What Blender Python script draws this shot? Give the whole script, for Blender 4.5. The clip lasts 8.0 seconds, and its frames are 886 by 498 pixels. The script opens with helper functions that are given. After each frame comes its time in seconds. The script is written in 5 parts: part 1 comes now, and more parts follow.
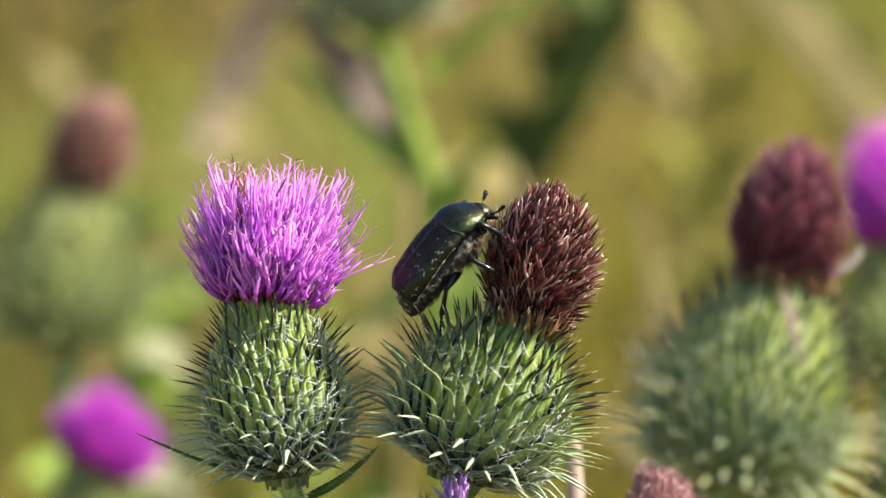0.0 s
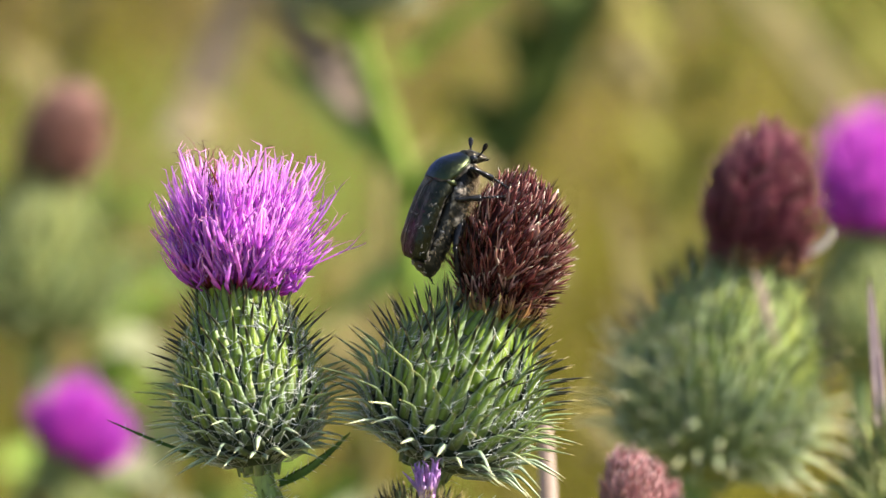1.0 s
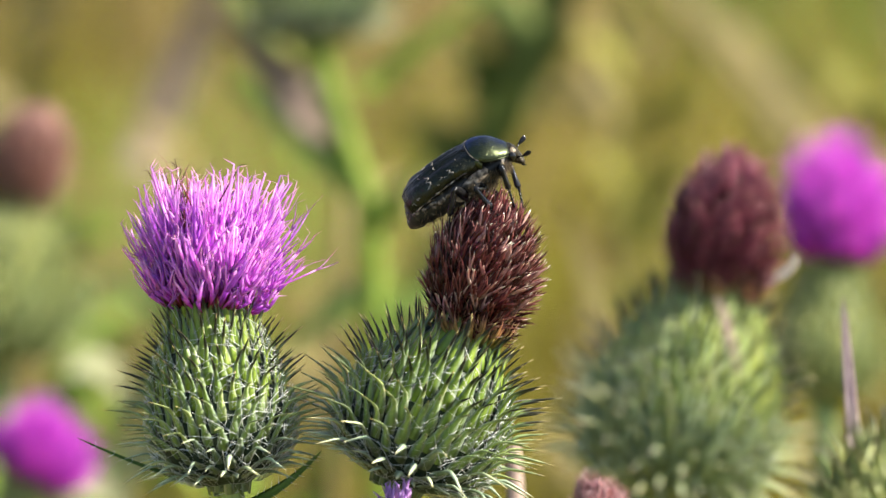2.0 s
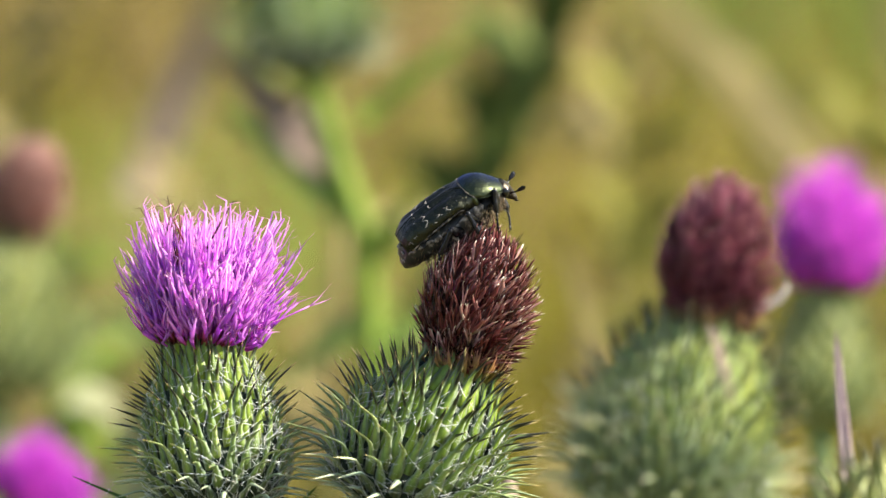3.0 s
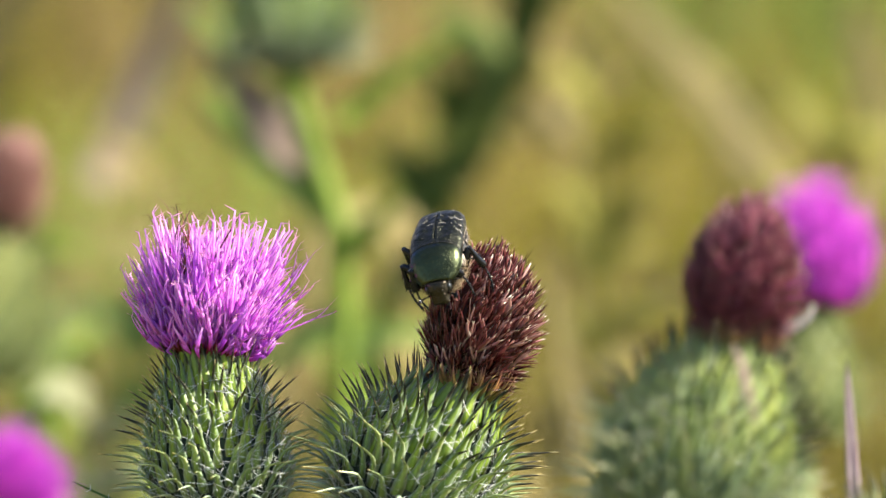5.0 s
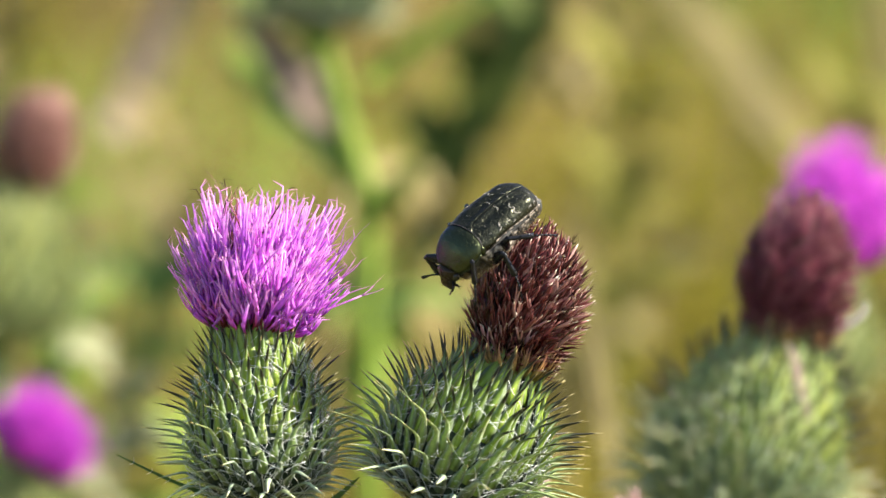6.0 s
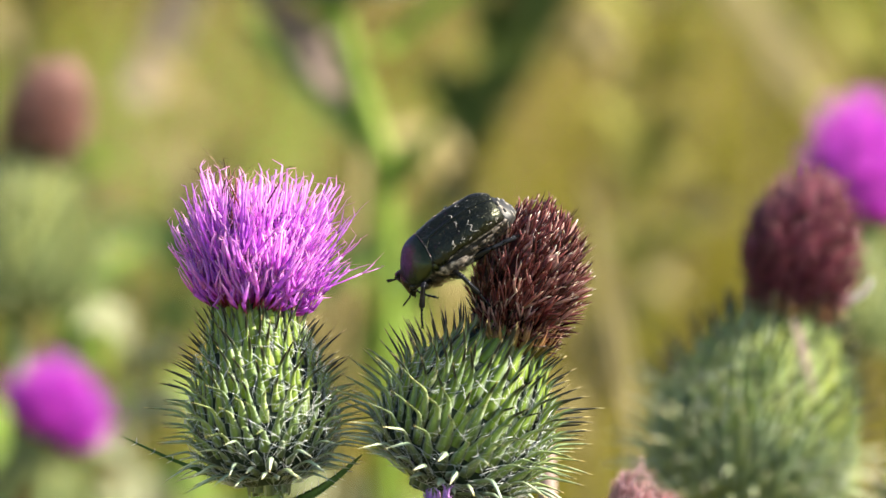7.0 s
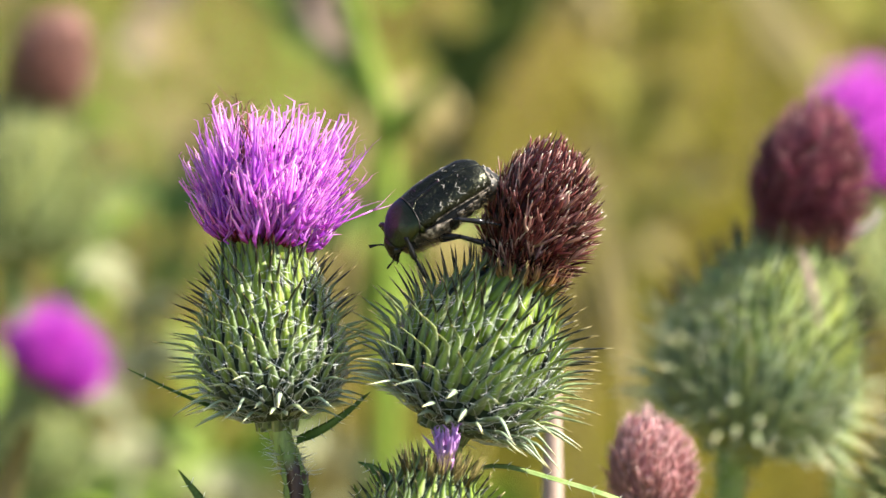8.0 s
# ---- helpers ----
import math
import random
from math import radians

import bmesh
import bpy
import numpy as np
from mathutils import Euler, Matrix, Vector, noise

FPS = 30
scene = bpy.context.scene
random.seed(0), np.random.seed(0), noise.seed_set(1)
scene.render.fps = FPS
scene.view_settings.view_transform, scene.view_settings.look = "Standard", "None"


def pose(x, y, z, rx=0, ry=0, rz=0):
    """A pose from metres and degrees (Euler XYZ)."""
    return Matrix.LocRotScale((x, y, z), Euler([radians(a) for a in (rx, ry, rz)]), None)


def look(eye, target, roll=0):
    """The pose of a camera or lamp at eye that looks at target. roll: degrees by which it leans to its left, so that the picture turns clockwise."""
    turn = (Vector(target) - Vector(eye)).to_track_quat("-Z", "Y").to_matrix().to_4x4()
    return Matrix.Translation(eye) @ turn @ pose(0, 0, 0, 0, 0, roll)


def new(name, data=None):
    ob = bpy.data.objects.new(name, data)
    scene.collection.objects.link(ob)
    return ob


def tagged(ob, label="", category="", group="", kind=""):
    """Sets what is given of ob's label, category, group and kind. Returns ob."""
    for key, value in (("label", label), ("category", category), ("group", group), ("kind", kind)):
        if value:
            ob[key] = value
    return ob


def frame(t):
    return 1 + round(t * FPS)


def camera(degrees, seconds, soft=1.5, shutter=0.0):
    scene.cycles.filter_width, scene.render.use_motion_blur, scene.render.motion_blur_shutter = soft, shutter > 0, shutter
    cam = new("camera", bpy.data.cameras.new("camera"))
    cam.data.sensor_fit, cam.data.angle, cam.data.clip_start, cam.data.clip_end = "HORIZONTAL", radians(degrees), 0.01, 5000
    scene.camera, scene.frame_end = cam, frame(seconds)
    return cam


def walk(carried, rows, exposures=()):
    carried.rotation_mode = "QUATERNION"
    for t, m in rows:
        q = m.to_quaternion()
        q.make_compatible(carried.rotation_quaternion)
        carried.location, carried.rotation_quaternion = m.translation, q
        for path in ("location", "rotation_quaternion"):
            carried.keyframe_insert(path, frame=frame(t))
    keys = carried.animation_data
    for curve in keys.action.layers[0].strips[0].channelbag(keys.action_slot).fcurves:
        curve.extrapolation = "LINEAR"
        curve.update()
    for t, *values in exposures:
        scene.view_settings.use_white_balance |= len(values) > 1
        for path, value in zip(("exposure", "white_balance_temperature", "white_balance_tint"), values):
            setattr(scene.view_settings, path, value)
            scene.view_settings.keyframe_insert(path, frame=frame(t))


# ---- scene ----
# ---- camera ----
cam = camera(9, 8.0, soft=1.5)
cam.data.dof.use_dof = True
cam.data.dof.focus_distance = 0.998
cam.data.dof.aperture_fstop = 15.0
cam.data.dof.aperture_blades = 0
walk(cam, [
    (0.0, pose(0.00942, -0.97907, 1.00359, 78.702, 1.387, 1.461)),
    (0.5, pose(0.01001, -0.97943, 1.00186, 78.679, 1.296, 1.425)),
    (1.0, pose(0.01043, -0.97941, 1.00196, 78.651, 1.455, 1.209)),
    (1.5, pose(0.01110, -0.97957, 1.00120, 78.675, 1.408, 1.013)),
    (2.0, pose(0.00628, -0.97991, 0.99962, 78.986, 1.014, 0.765)),
    (2.2, pose(0.00756, -0.97989, 1.00174, 78.970, 1.528, 0.692)),
    (3.3, pose(0.00772, -0.97941, 1.00164, 79.276, 1.344, 0.678)),
    (3.5, pose(0.00711, -0.97931, 1.00242, 79.265, 0.641, 0.785)),
    (4.0, pose(0.00576, -0.97896, 1.00411, 79.198, 0.348, 0.768)),
    (4.2, pose(0.00628, -0.97879, 1.00438, 79.203, 0.641, 0.714)),
    (5.3, pose(-0.00832, -0.97783, 1.00917, 78.908, -0.631, 0.258)),
    (5.5, pose(-0.00551, -0.97762, 1.01039, 78.787, -0.214, 0.379)),
    (6.0, pose(-0.01497, -0.97681, 1.01419, 78.430, -1.369, 0.486)),
    (6.5, pose(-0.00320, -0.97566, 1.01961, 78.062, 0.003, 0.901)),
    (7.0, pose(-0.00776, -0.97581, 1.01889, 77.921, -0.617, 0.757)),
    (7.5, pose(-0.01624, -0.97697, 1.01347, 77.867, -1.596, 0.512)),
    (8.0, pose(-0.01243, -0.97738, 1.01154, 77.715, -1.373, 0.748)),
], [(0.0, 1.44), (1.5, 1.54), (3.5, 1.61), (5.5, 1.66), (8.0, 1.69)])

# ---- world, sun ----
SUN_WAY = Vector((0.74, 0.05, 0.67)).normalized()      # towards the sun
world = bpy.data.worlds.new("sky")
scene.world = world
world.use_nodes = True
sky = world.node_tree.nodes.new("ShaderNodeTexSky")
sky.sky_type = "NISHITA"
sky.sun_disc = False
sky.sun_elevation = math.asin(SUN_WAY.z)
sky.sun_rotation = math.atan2(SUN_WAY.x, SUN_WAY.y)
back = world.node_tree.nodes["Background"]
back.inputs["Strength"].default_value = 0.075
world.node_tree.links.new(sky.outputs[0], back.inputs["Color"])
sun = new("sun", bpy.data.lights.new("sun", "SUN"))
sun.data.energy = 5.0
sun.data.angle = radians(0.53)
sun.data.color = (1.0, 0.93, 0.79)
sun.matrix_basis = look(SUN_WAY * 5, (0, 0, 0))


# ---- materials ----
def shader(name, rough=0.6, metal=0.0):
    m = bpy.data.materials.new(name)
    m.use_nodes = True
    n = m.node_tree.nodes
    b = n["Principled BSDF"]
    b.inputs["Roughness"].default_value = rough
    b.inputs["Metallic"].default_value = metal
    return m, n, m.node_tree.links, b


def ramp(n, l, source, stops):
    r = n.new("ShaderNodeValToRGB")
    e = r.color_ramp.elements
    while len(e) < len(stops):
        e.new(0.5)
    for k, (at, col) in enumerate(stops):
        e[k].position = at
        e[k].color = (*col, 1)
    l.new(source, r.inputs["Fac"])
    return r.outputs["Color"]


def mixed(n, l, fac, a, b, kind="MIX"):
    x = n.new("ShaderNodeMix")
    x.data_type = "RGBA"
    x.blend_type = kind
    for socket, value in ((x.inputs[0], fac), (x.inputs[6], a), (x.inputs[7], b)):
        if isinstance(value, (int, float)):
            socket.default_value = value
        elif isinstance(value, tuple):
            socket.default_value = (*value, 1)
        else:
            l.new(value, socket)
    return x.outputs[2]


def grain(n, l, scale, detail=4.0, stretch=None, where="Object"):
    """Noise at a size given in features a metre."""
    c = n.new("ShaderNodeTexCoord")
    t = n.new("ShaderNodeTexNoise")
    t.inputs["Scale"].default_value = scale
    t.inputs["Detail"].default_value = detail
    if stretch:
        mp = n.new("ShaderNodeMapping")
        mp.inputs["Scale"].default_value = stretch
        l.new(c.outputs[where], mp.inputs["Vector"])
        l.new(mp.outputs["Vector"], t.inputs["Vector"])
    else:
        l.new(c.outputs[where], t.inputs["Vector"])
    return t.outputs["Fac"]


def relief(n, l, b, height, distance, strength=0.6):
    bump = n.new("ShaderNodeBump")
    bump.inputs["Strength"].default_value = strength
    bump.inputs["Distance"].default_value = distance
    l.new(height, bump.inputs["Height"])
    l.new(bump.outputs["Normal"], b.inputs["Normal"])


def soft_leaf(m, n, l, b, colour, through_share):
    """Adds light that shines through a thin petal or leaf."""
    l.new(colour, b.inputs["Base Color"])
    tr = n.new("ShaderNodeBsdfTranslucent")
    l.new(colour, tr.inputs["Color"])
    mx = n.new("ShaderNodeMixShader")
    mx.inputs[0].default_value = through_share
    l.new(b.outputs[0], mx.inputs[1])
    l.new(tr.outputs[0], mx.inputs[2])
    l.new(mx.outputs[0], n["Material Output"].inputs["Surface"])
    return m


def along_uv(n, l):
    uv = n.new("ShaderNodeUVMap")
    s = n.new("ShaderNodeSeparateXYZ")
    l.new(uv.outputs["UV"], s.inputs[0])
    return s.outputs["X"], s.outputs["Y"]


def maths(n, l, kind, a, b=0.0):
    x = n.new("ShaderNodeMath")
    x.operation = kind
    for k, v in enumerate((a, b)):
        if isinstance(v, (int, float)):
            x.inputs[k].default_value = v
        else:
            l.new(v, x.inputs[k])
    return x.outputs[0]


def chance(n):
    return n.new("ShaderNodeObjectInfo").outputs["Random"]


def islands(n):
    return n.new("ShaderNodeNewGeometry").outputs["Random Per Island"]


def strand_material(name, stops, vary, share=0.3, rough=0.5, joined=False):
    """A petal, bract or hair coloured along its length; vary: darkest and lightest factor from piece to piece."""
    m, n, l, b = shader(name, rough)
    u, v = along_uv(n, l)
    col = ramp(n, l, v, stops)
    tone = ramp(n, l, islands(n) if joined else chance(n), [(0, vary[0]), (1, vary[1])] if len(vary) == 2 else [(0, vary[0]), (0.44, vary[1]), (0.74, vary[2]), (1.0, vary[3])])
    col = mixed(n, l, 1.0, col, tone, "MULTIPLY")
    fine = ramp(n, l, grain(n, l, 900), [(0.3, (0.8, 0.8, 0.8)), (0.7, (1.15, 1.15, 1.15))])
    col = mixed(n, l, 1.0, col, fine, "MULTIPLY")
    return soft_leaf(m, n, l, b, col, share)


def bract_material(name, stops, edge, joined=False):
    m, n, l, b = shader(name, 0.48)
    u, v = along_uv(n, l)
    col = ramp(n, l, v, stops)
    side = maths(n, l, "ABSOLUTE", maths(n, l, "SUBTRACT", u, 0.5))
    web = maths(n, l, "MULTIPLY", ramp(n, l, side, [(0.22, (0, 0, 0)), (0.48, (1, 1, 1))]), ramp(n, l, v, [(0.35, (0.75, 0.75, 0.75)), (0.62, (0, 0, 0))]))
    col = mixed(n, l, web, col, edge)
    streak = ramp(n, l, grain(n, l, 1400, 3, (1, 1, 0.15)), [(0.35, (0.72, 0.74, 0.7)), (0.65, (1.2, 1.2, 1.15))])
    col = mixed(n, l, 1.0, col, streak, "MULTIPLY")
    tone = ramp(n, l, islands(n) if joined else chance(n), [(0, (0.75, 0.8, 0.75)), (0.6, (1, 1, 1)), (1, (1.25, 1.15, 0.95))])
    col = mixed(n, l, 1.0, col, tone, "MULTIPLY")
    relief(n, l, b, grain(n, l, 1600, 3, (1, 1, 0.12)), 0.0002, 0.5)
    return soft_leaf(m, n, l, b, col, 0.12)


PALE = (0.42, 0.48, 0.42)
BRACT_TOP = [(0.0, (0.215, 0.320, 0.036)), (0.30, (0.195, 0.285, 0.038)), (0.46, (0.15, 0.21, 0.045)), (0.56, (0.025, 0.028, 0.014)), (0.84, (0.016, 0.014, 0.010)), (0.92, (0.36, 0.29, 0.13))]
BRACT_MID = [(0.0, (0.21, 0.31, 0.08)), (0.34, (0.25, 0.35, 0.11)), (0.48, (0.30, 0.39, 0.16)), (0.64, (0.17, 0.22, 0.095)), (0.80, (0.30, 0.36, 0.17)), (0.88, (0.16, 0.16, 0.07)), (0.97, (0.46, 0.37, 0.16))]
BRACT_LOW = [(0.0, (0.14, 0.19, 0.10)), (0.36, (0.17, 0.23, 0.13)), (0.48, (0.31, 0.39, 0.28)), (0.80, (0.62, 0.67, 0.50)), (1.0, (0.60, 0.50, 0.26))]
M_BRACT = [bract_material("bract upper", BRACT_TOP, PALE), bract_material("bract middle", BRACT_MID, PALE), bract_material("bract lower", BRACT_LOW, PALE)]
# paler bract colours that carry the lit, blurred look of joined heads
FAR_TOP_LIT = [(0.0, (0.27, 0.31, 0.080)), (0.45, (0.22, 0.25, 0.07)), (0.62, (0.10, 0.10, 0.05)), (0.90, (0.10, 0.09, 0.05)), (1.0, (0.46, 0.38, 0.18))]
FAR_LOW_LIT = [(0.0, (0.21, 0.27, 0.085)), (0.45, (0.33, 0.39, 0.16)), (0.75, (0.40, 0.45, 0.21)), (1.0, (0.58, 0.52, 0.32))]
M_BRACT_LIT = [bract_material("lit distant bract upper", FAR_TOP_LIT, (0.50, 0.53, 0.30), True), bract_material("lit distant bract middle", FAR_LOW_LIT, (0.50, 0.53, 0.30), True), bract_material("lit distant bract lower", FAR_LOW_LIT, (0.50, 0.53, 0.30), True)]
# near head's bracts coloured brighter in place of more sunlight on them
NEAR_TOP_LIT = [(0.0, (0.34, 0.42, 0.085)), (0.42, (0.26, 0.32, 0.08)), (0.58, (0.05, 0.05, 0.03)), (0.90, (0.04, 0.035, 0.025)), (1.0, (0.42, 0.34, 0.17))]
# dark at the base for the shade between bracts
NEAR_LOW_LIT = [(0.0, (0.17, 0.23, 0.095)), (0.42, (0.32, 0.40, 0.19)), (0.72, (0.483, 0.517, 0.345)), (1.0, (0.828, 0.759, 0.575))]
M_BRACT_NEAR_LIT = [bract_material("lit pale bract upper", NEAR_TOP_LIT, PALE), bract_material("lit pale bract middle", NEAR_LOW_LIT, PALE), bract_material("lit pale bract lower", NEAR_LOW_LIT, PALE)]
M_BRACT_FAR = [bract_material("far bract upper", BRACT_TOP, PALE, True), bract_material("far bract middle", BRACT_MID, PALE, True), bract_material("far bract lower", BRACT_LOW, PALE, True)]
LIVE = [(0.0, (0.16, 0.014, 0.02)), (0.18, (0.28, 0.02, 0.06)), (0.30, (0.64, 0.07, 0.50)), (0.42, (0.72, 0.11, 0.87)), (0.72, (0.84, 0.27, 0.97)), (0.92, (0.90, 0.43, 0.97)), (1.0, (0.62, 0.26, 0.42))]
M_LIVE = strand_material("purple floret", LIVE, ((0.64, 0.46, 0.76), (1.3, 1.6, 1.12)), 0.48, 0.42)
LIVE_FAR = [(0.0, (0.30, 0.02, 0.08)), (0.25, (0.60, 0.05, 0.52)), (0.6, (0.66, 0.07, 0.74)), (1.0, (0.76, 0.18, 0.84))]
M_LIVE_FAR = strand_material("far purple floret", LIVE_FAR, ((0.7, 0.45, 0.75), (1.35, 1.3, 1.15)), 0.42, 0.42, True)
M_LIVE_JOINED = strand_material("purple floret tuft", LIVE, ((0.64, 0.46, 0.76), (1.3, 1.6, 1.12)), 0.48, 0.42, True)
DRY = [(0.0, (0.06, 0.02, 0.015)), (0.36, (0.100, 0.021, 0.022)), (0.70, (0.100, 0.019, 0.021)), (0.92, (0.150, 0.050, 0.046)), (1.0, (0.05, 0.018, 0.018))]
# palest tones: pale strands, and glossy highlights put into the colour
M_DRY = strand_material("withered floret", DRY, ((0.20, 0.20, 0.20), (1.0, 1.0, 1.0), (2.5, 3.6, 3.2), (6.5, 19, 16)), 0.10, 0.24)
M_DRY_FAR = strand_material("far withered floret", DRY, ((0.20, 0.20, 0.20), (1.0, 1.0, 1.0), (2.5, 3.6, 3.2), (6.5, 19, 16)), 0.10, 0.24, True)
M_DRY_PURPLE = strand_material("purple brown withered floret", [(0.0, (0.09, 0.02, 0.025)), (0.6, (0.17, 0.028, 0.062)), (1.0, (0.25, 0.085, 0.085))], ((0.45, 0.45, 0.45), (1.9, 2.4, 2.2)), 0.15, 0.3)
M_DRY_PINK = strand_material("pinkish withered floret", [(0.0, (0.34, 0.23, 0.14)), (0.5, (0.38, 0.19, 0.16)), (1.0, (0.54, 0.36, 0.31))], ((0.5, 0.45, 0.45), (1.4, 1.3, 1.3)), 0.15, 0.4, True)
M_DRY_PALE = strand_material("pale pink withered floret", [(0.0, (0.45, 0.26, 0.22)), (0.5, (0.52, 0.25, 0.27)), (1.0, (0.74, 0.50, 0.50))], ((0.45, 0.38, 0.4), (1.5, 1.5, 1.5)), 0.15, 0.4, True)
M_COLLAR = strand_material("dark red floret foot", [(0.0, (0.10, 0.012, 0.012)), (0.6, (0.24, 0.02, 0.04)), (1.0, (0.55, 0.05, 0.34))], ((0.6, 0.6, 0.6), (1.3, 1.3, 1.3)), 0.25, 0.45, True)
M_FOOT = strand_material("straw floret foot", [(0.0, (0.50, 0.42, 0.14)), (0.5, (0.48, 0.28, 0.10)), (1.0, (0.20, 0.05, 0.045))], ((0.6, 0.6, 0.6), (1.2, 1.2, 1.2)), 0.25, 0.45, True)
M_LILAC = strand_material("faded lilac floret", [(0.0, (0.75, 0.62, 0.50)), (0.3, (0.68, 0.40, 0.66)), (1.0, (0.60, 0.34, 0.80))], ((0.8, 0.75, 0.85), (1.25, 1.3, 1.15)), 0.35, 0.4)
M_WEB = strand_material("cobweb hair", [(0, (0.80, 0.83, 0.82)), (1, (0.86, 0.87, 0.85))], ((0.8, 0.8, 0.8), (1, 1, 1)), 0.25, 0.4, True)


def plant_material(name, a, b, scale, share=0.2, rough=0.5, stretch=None):
    m, n, l, bs = shader(name, rough)
    bs.inputs["Specular IOR Level"].default_value = 0.25
    col = ramp(n, l, grain(n, l, scale, 5, stretch), [(0.3, a), (0.7, b)])
    fine = ramp(n, l, grain(n, l, scale * 9, 3), [(0.3, (0.8, 0.8, 0.8)), (0.7, (1.15, 1.15, 1.15))])
    col = mixed(n, l, 1.0, col, fine, "MULTIPLY")
    relief(n, l, bs, grain(n, l, scale * 5, 3), 0.0003, 0.5)
    return soft_leaf(m, n, l, bs, col, share)


M_MAT = plant_material("matted maroon florets", (0.020, 0.006, 0.007), (0.06, 0.014, 0.016), 900, 0.05)
# near-black green: the shade between the bracts, put into the core's colour
M_CORE_SHADE = plant_material("shade-dark involucre green", (0.014, 0.024, 0.014), (0.035, 0.055, 0.028), 400, 0.05)
# lighter core for blurred heads, their lit look put into its colour
M_CORE_LIT = plant_material("lit involucre green", (0.10, 0.13, 0.045), (0.18, 0.21, 0.075), 400, 0.05)
M_STEM = plant_material("stem green", (0.14, 0.22, 0.06), (0.26, 0.34, 0.12), 250, 0.08, 0.5, (1, 1, 0.2))
def two_tone_stem():
    """Purple brown below, green towards the head, with uneven streaks."""
    m, n, l, b = shader("two-toned stem", 0.5)
    u, v = along_uv(n, l)
    streak = grain(n, l, 350, 4, (1, 1, 0.2))
    level = maths(n, l, "ADD", v, maths(n, l, "MULTIPLY", streak, 0.14))
    col = ramp(n, l, level, [(0.60, (0.085, 0.050, 0.048)), (0.68, (0.16, 0.15, 0.07)), (0.76, (0.24, 0.34, 0.09)), (0.98, (0.30, 0.40, 0.13))])
    fine = ramp(n, l, grain(n, l, 1500, 3, (1, 1, 0.15)), [(0.3, (0.7, 0.7, 0.7)), (0.7, (1.25, 1.25, 1.2))])
    relief(n, l, b, streak, 0.0004, 0.6)
    return soft_leaf(m, n, l, b, mixed(n, l, 1.0, col, fine, "MULTIPLY"), 0.08)


M_STEM_TWO = two_tone_stem()
M_LEAF = plant_material("thistle leaf", (0.085, 0.16, 0.030), (0.15, 0.24, 0.055), 180, 0.22, 0.6)
M_LEAF_OLIVE = plant_material("olive leaf", (0.19, 0.19, 0.03), (0.28, 0.26, 0.05), 90, 0.3, 0.7)
M_LEAF_MID = plant_material("mid green leaf", (0.085, 0.120, 0.020), (0.125, 0.165, 0.034), 120, 0.2, 0.7)
M_LEAF_BRIGHT = plant_material("bright leaf", (0.19, 0.30, 0.035), (0.31, 0.41, 0.07), 90, 0.35, 0.6)
M_LEAF_GREY = plant_material("grey green leaf", (0.13, 0.22, 0.045), (0.23, 0.31, 0.08), 90, 0.25, 0.7)
M_STRAW = plant_material("dry straw", (0.195, 0.155, 0.055), (0.29, 0.235, 0.09), 200, 0.15, 0.6, (1, 1, 0.1))
M_LEAF_PALE = plant_material("pale green leaf", (0.234, 0.250, 0.133), (0.343, 0.343, 0.203), 90, 0.3, 0.7)
M_STALK_PINK = plant_material("pale pinkish stalk", (0.28, 0.20, 0.165), (0.38, 0.28, 0.23), 200, 0.15, 0.6, (1, 1, 0.15))
M_PETAL = plant_material("pale fluff", (0.70, 0.62, 0.56), (0.82, 0.76, 0.70), 500, 0.3, 0.6)


def grass_material(name, stops):
    m, n, l, b = shader(name, 0.8)
    b.inputs["Specular IOR Level"].default_value = 0.1
    col = ramp(n, l, islands(n), stops)
    fine = ramp(n, l, grain(n, l, 60), [(0.3, (0.75, 0.75, 0.75)), (0.7, (1.2, 1.2, 1.2))])
    col = mixed(n, l, 1.0, col, fine, "MULTIPLY")
    return soft_leaf(m, n, l, b, col, 0.3)


M_GRASS = grass_material("meadow grass", [(0.0, (0.123, 0.120, 0.009)), (0.35, (0.150, 0.134, 0.010)), (0.6, (0.190, 0.145, 0.028)), (1.0, (0.106, 0.119, 0.010))])
M_GRASS_DRY = grass_material("dry grass", [(0.0, (0.222, 0.160, 0.062)), (0.5, (0.190, 0.135, 0.058)), (1.0, (0.254, 0.210, 0.080))])
M_GRASS_GREEN = grass_material("green grass", [(0.0, (0.143, 0.207, 0.033)), (0.5, (0.202, 0.247, 0.055)), (1.0, (0.118, 0.151, 0.033))])


def ground_material():
    m, n, l, b = shader("meadow ground", 0.9)
    wide = ramp(n, l, grain(n, l, 1.3, 5), [(0.35, (0.16, 0.13, 0.03)), (0.5, (0.20, 0.16, 0.04)), (0.62, (0.13, 0.15, 0.03)), (0.75, (0.22, 0.15, 0.08))])
    fine = ramp(n, l, grain(n, l, 70, 6), [(0.3, (0.6, 0.6, 0.6)), (0.7, (1.25, 1.25, 1.25))])
    l.new(mixed(n, l, 1.0, wide, fine, "MULTIPLY"), b.inputs["Base Color"])
    relief(n, l, b, grain(n, l, 70, 6), 0.02, 0.8)
    return m


M_GROUND = ground_material()


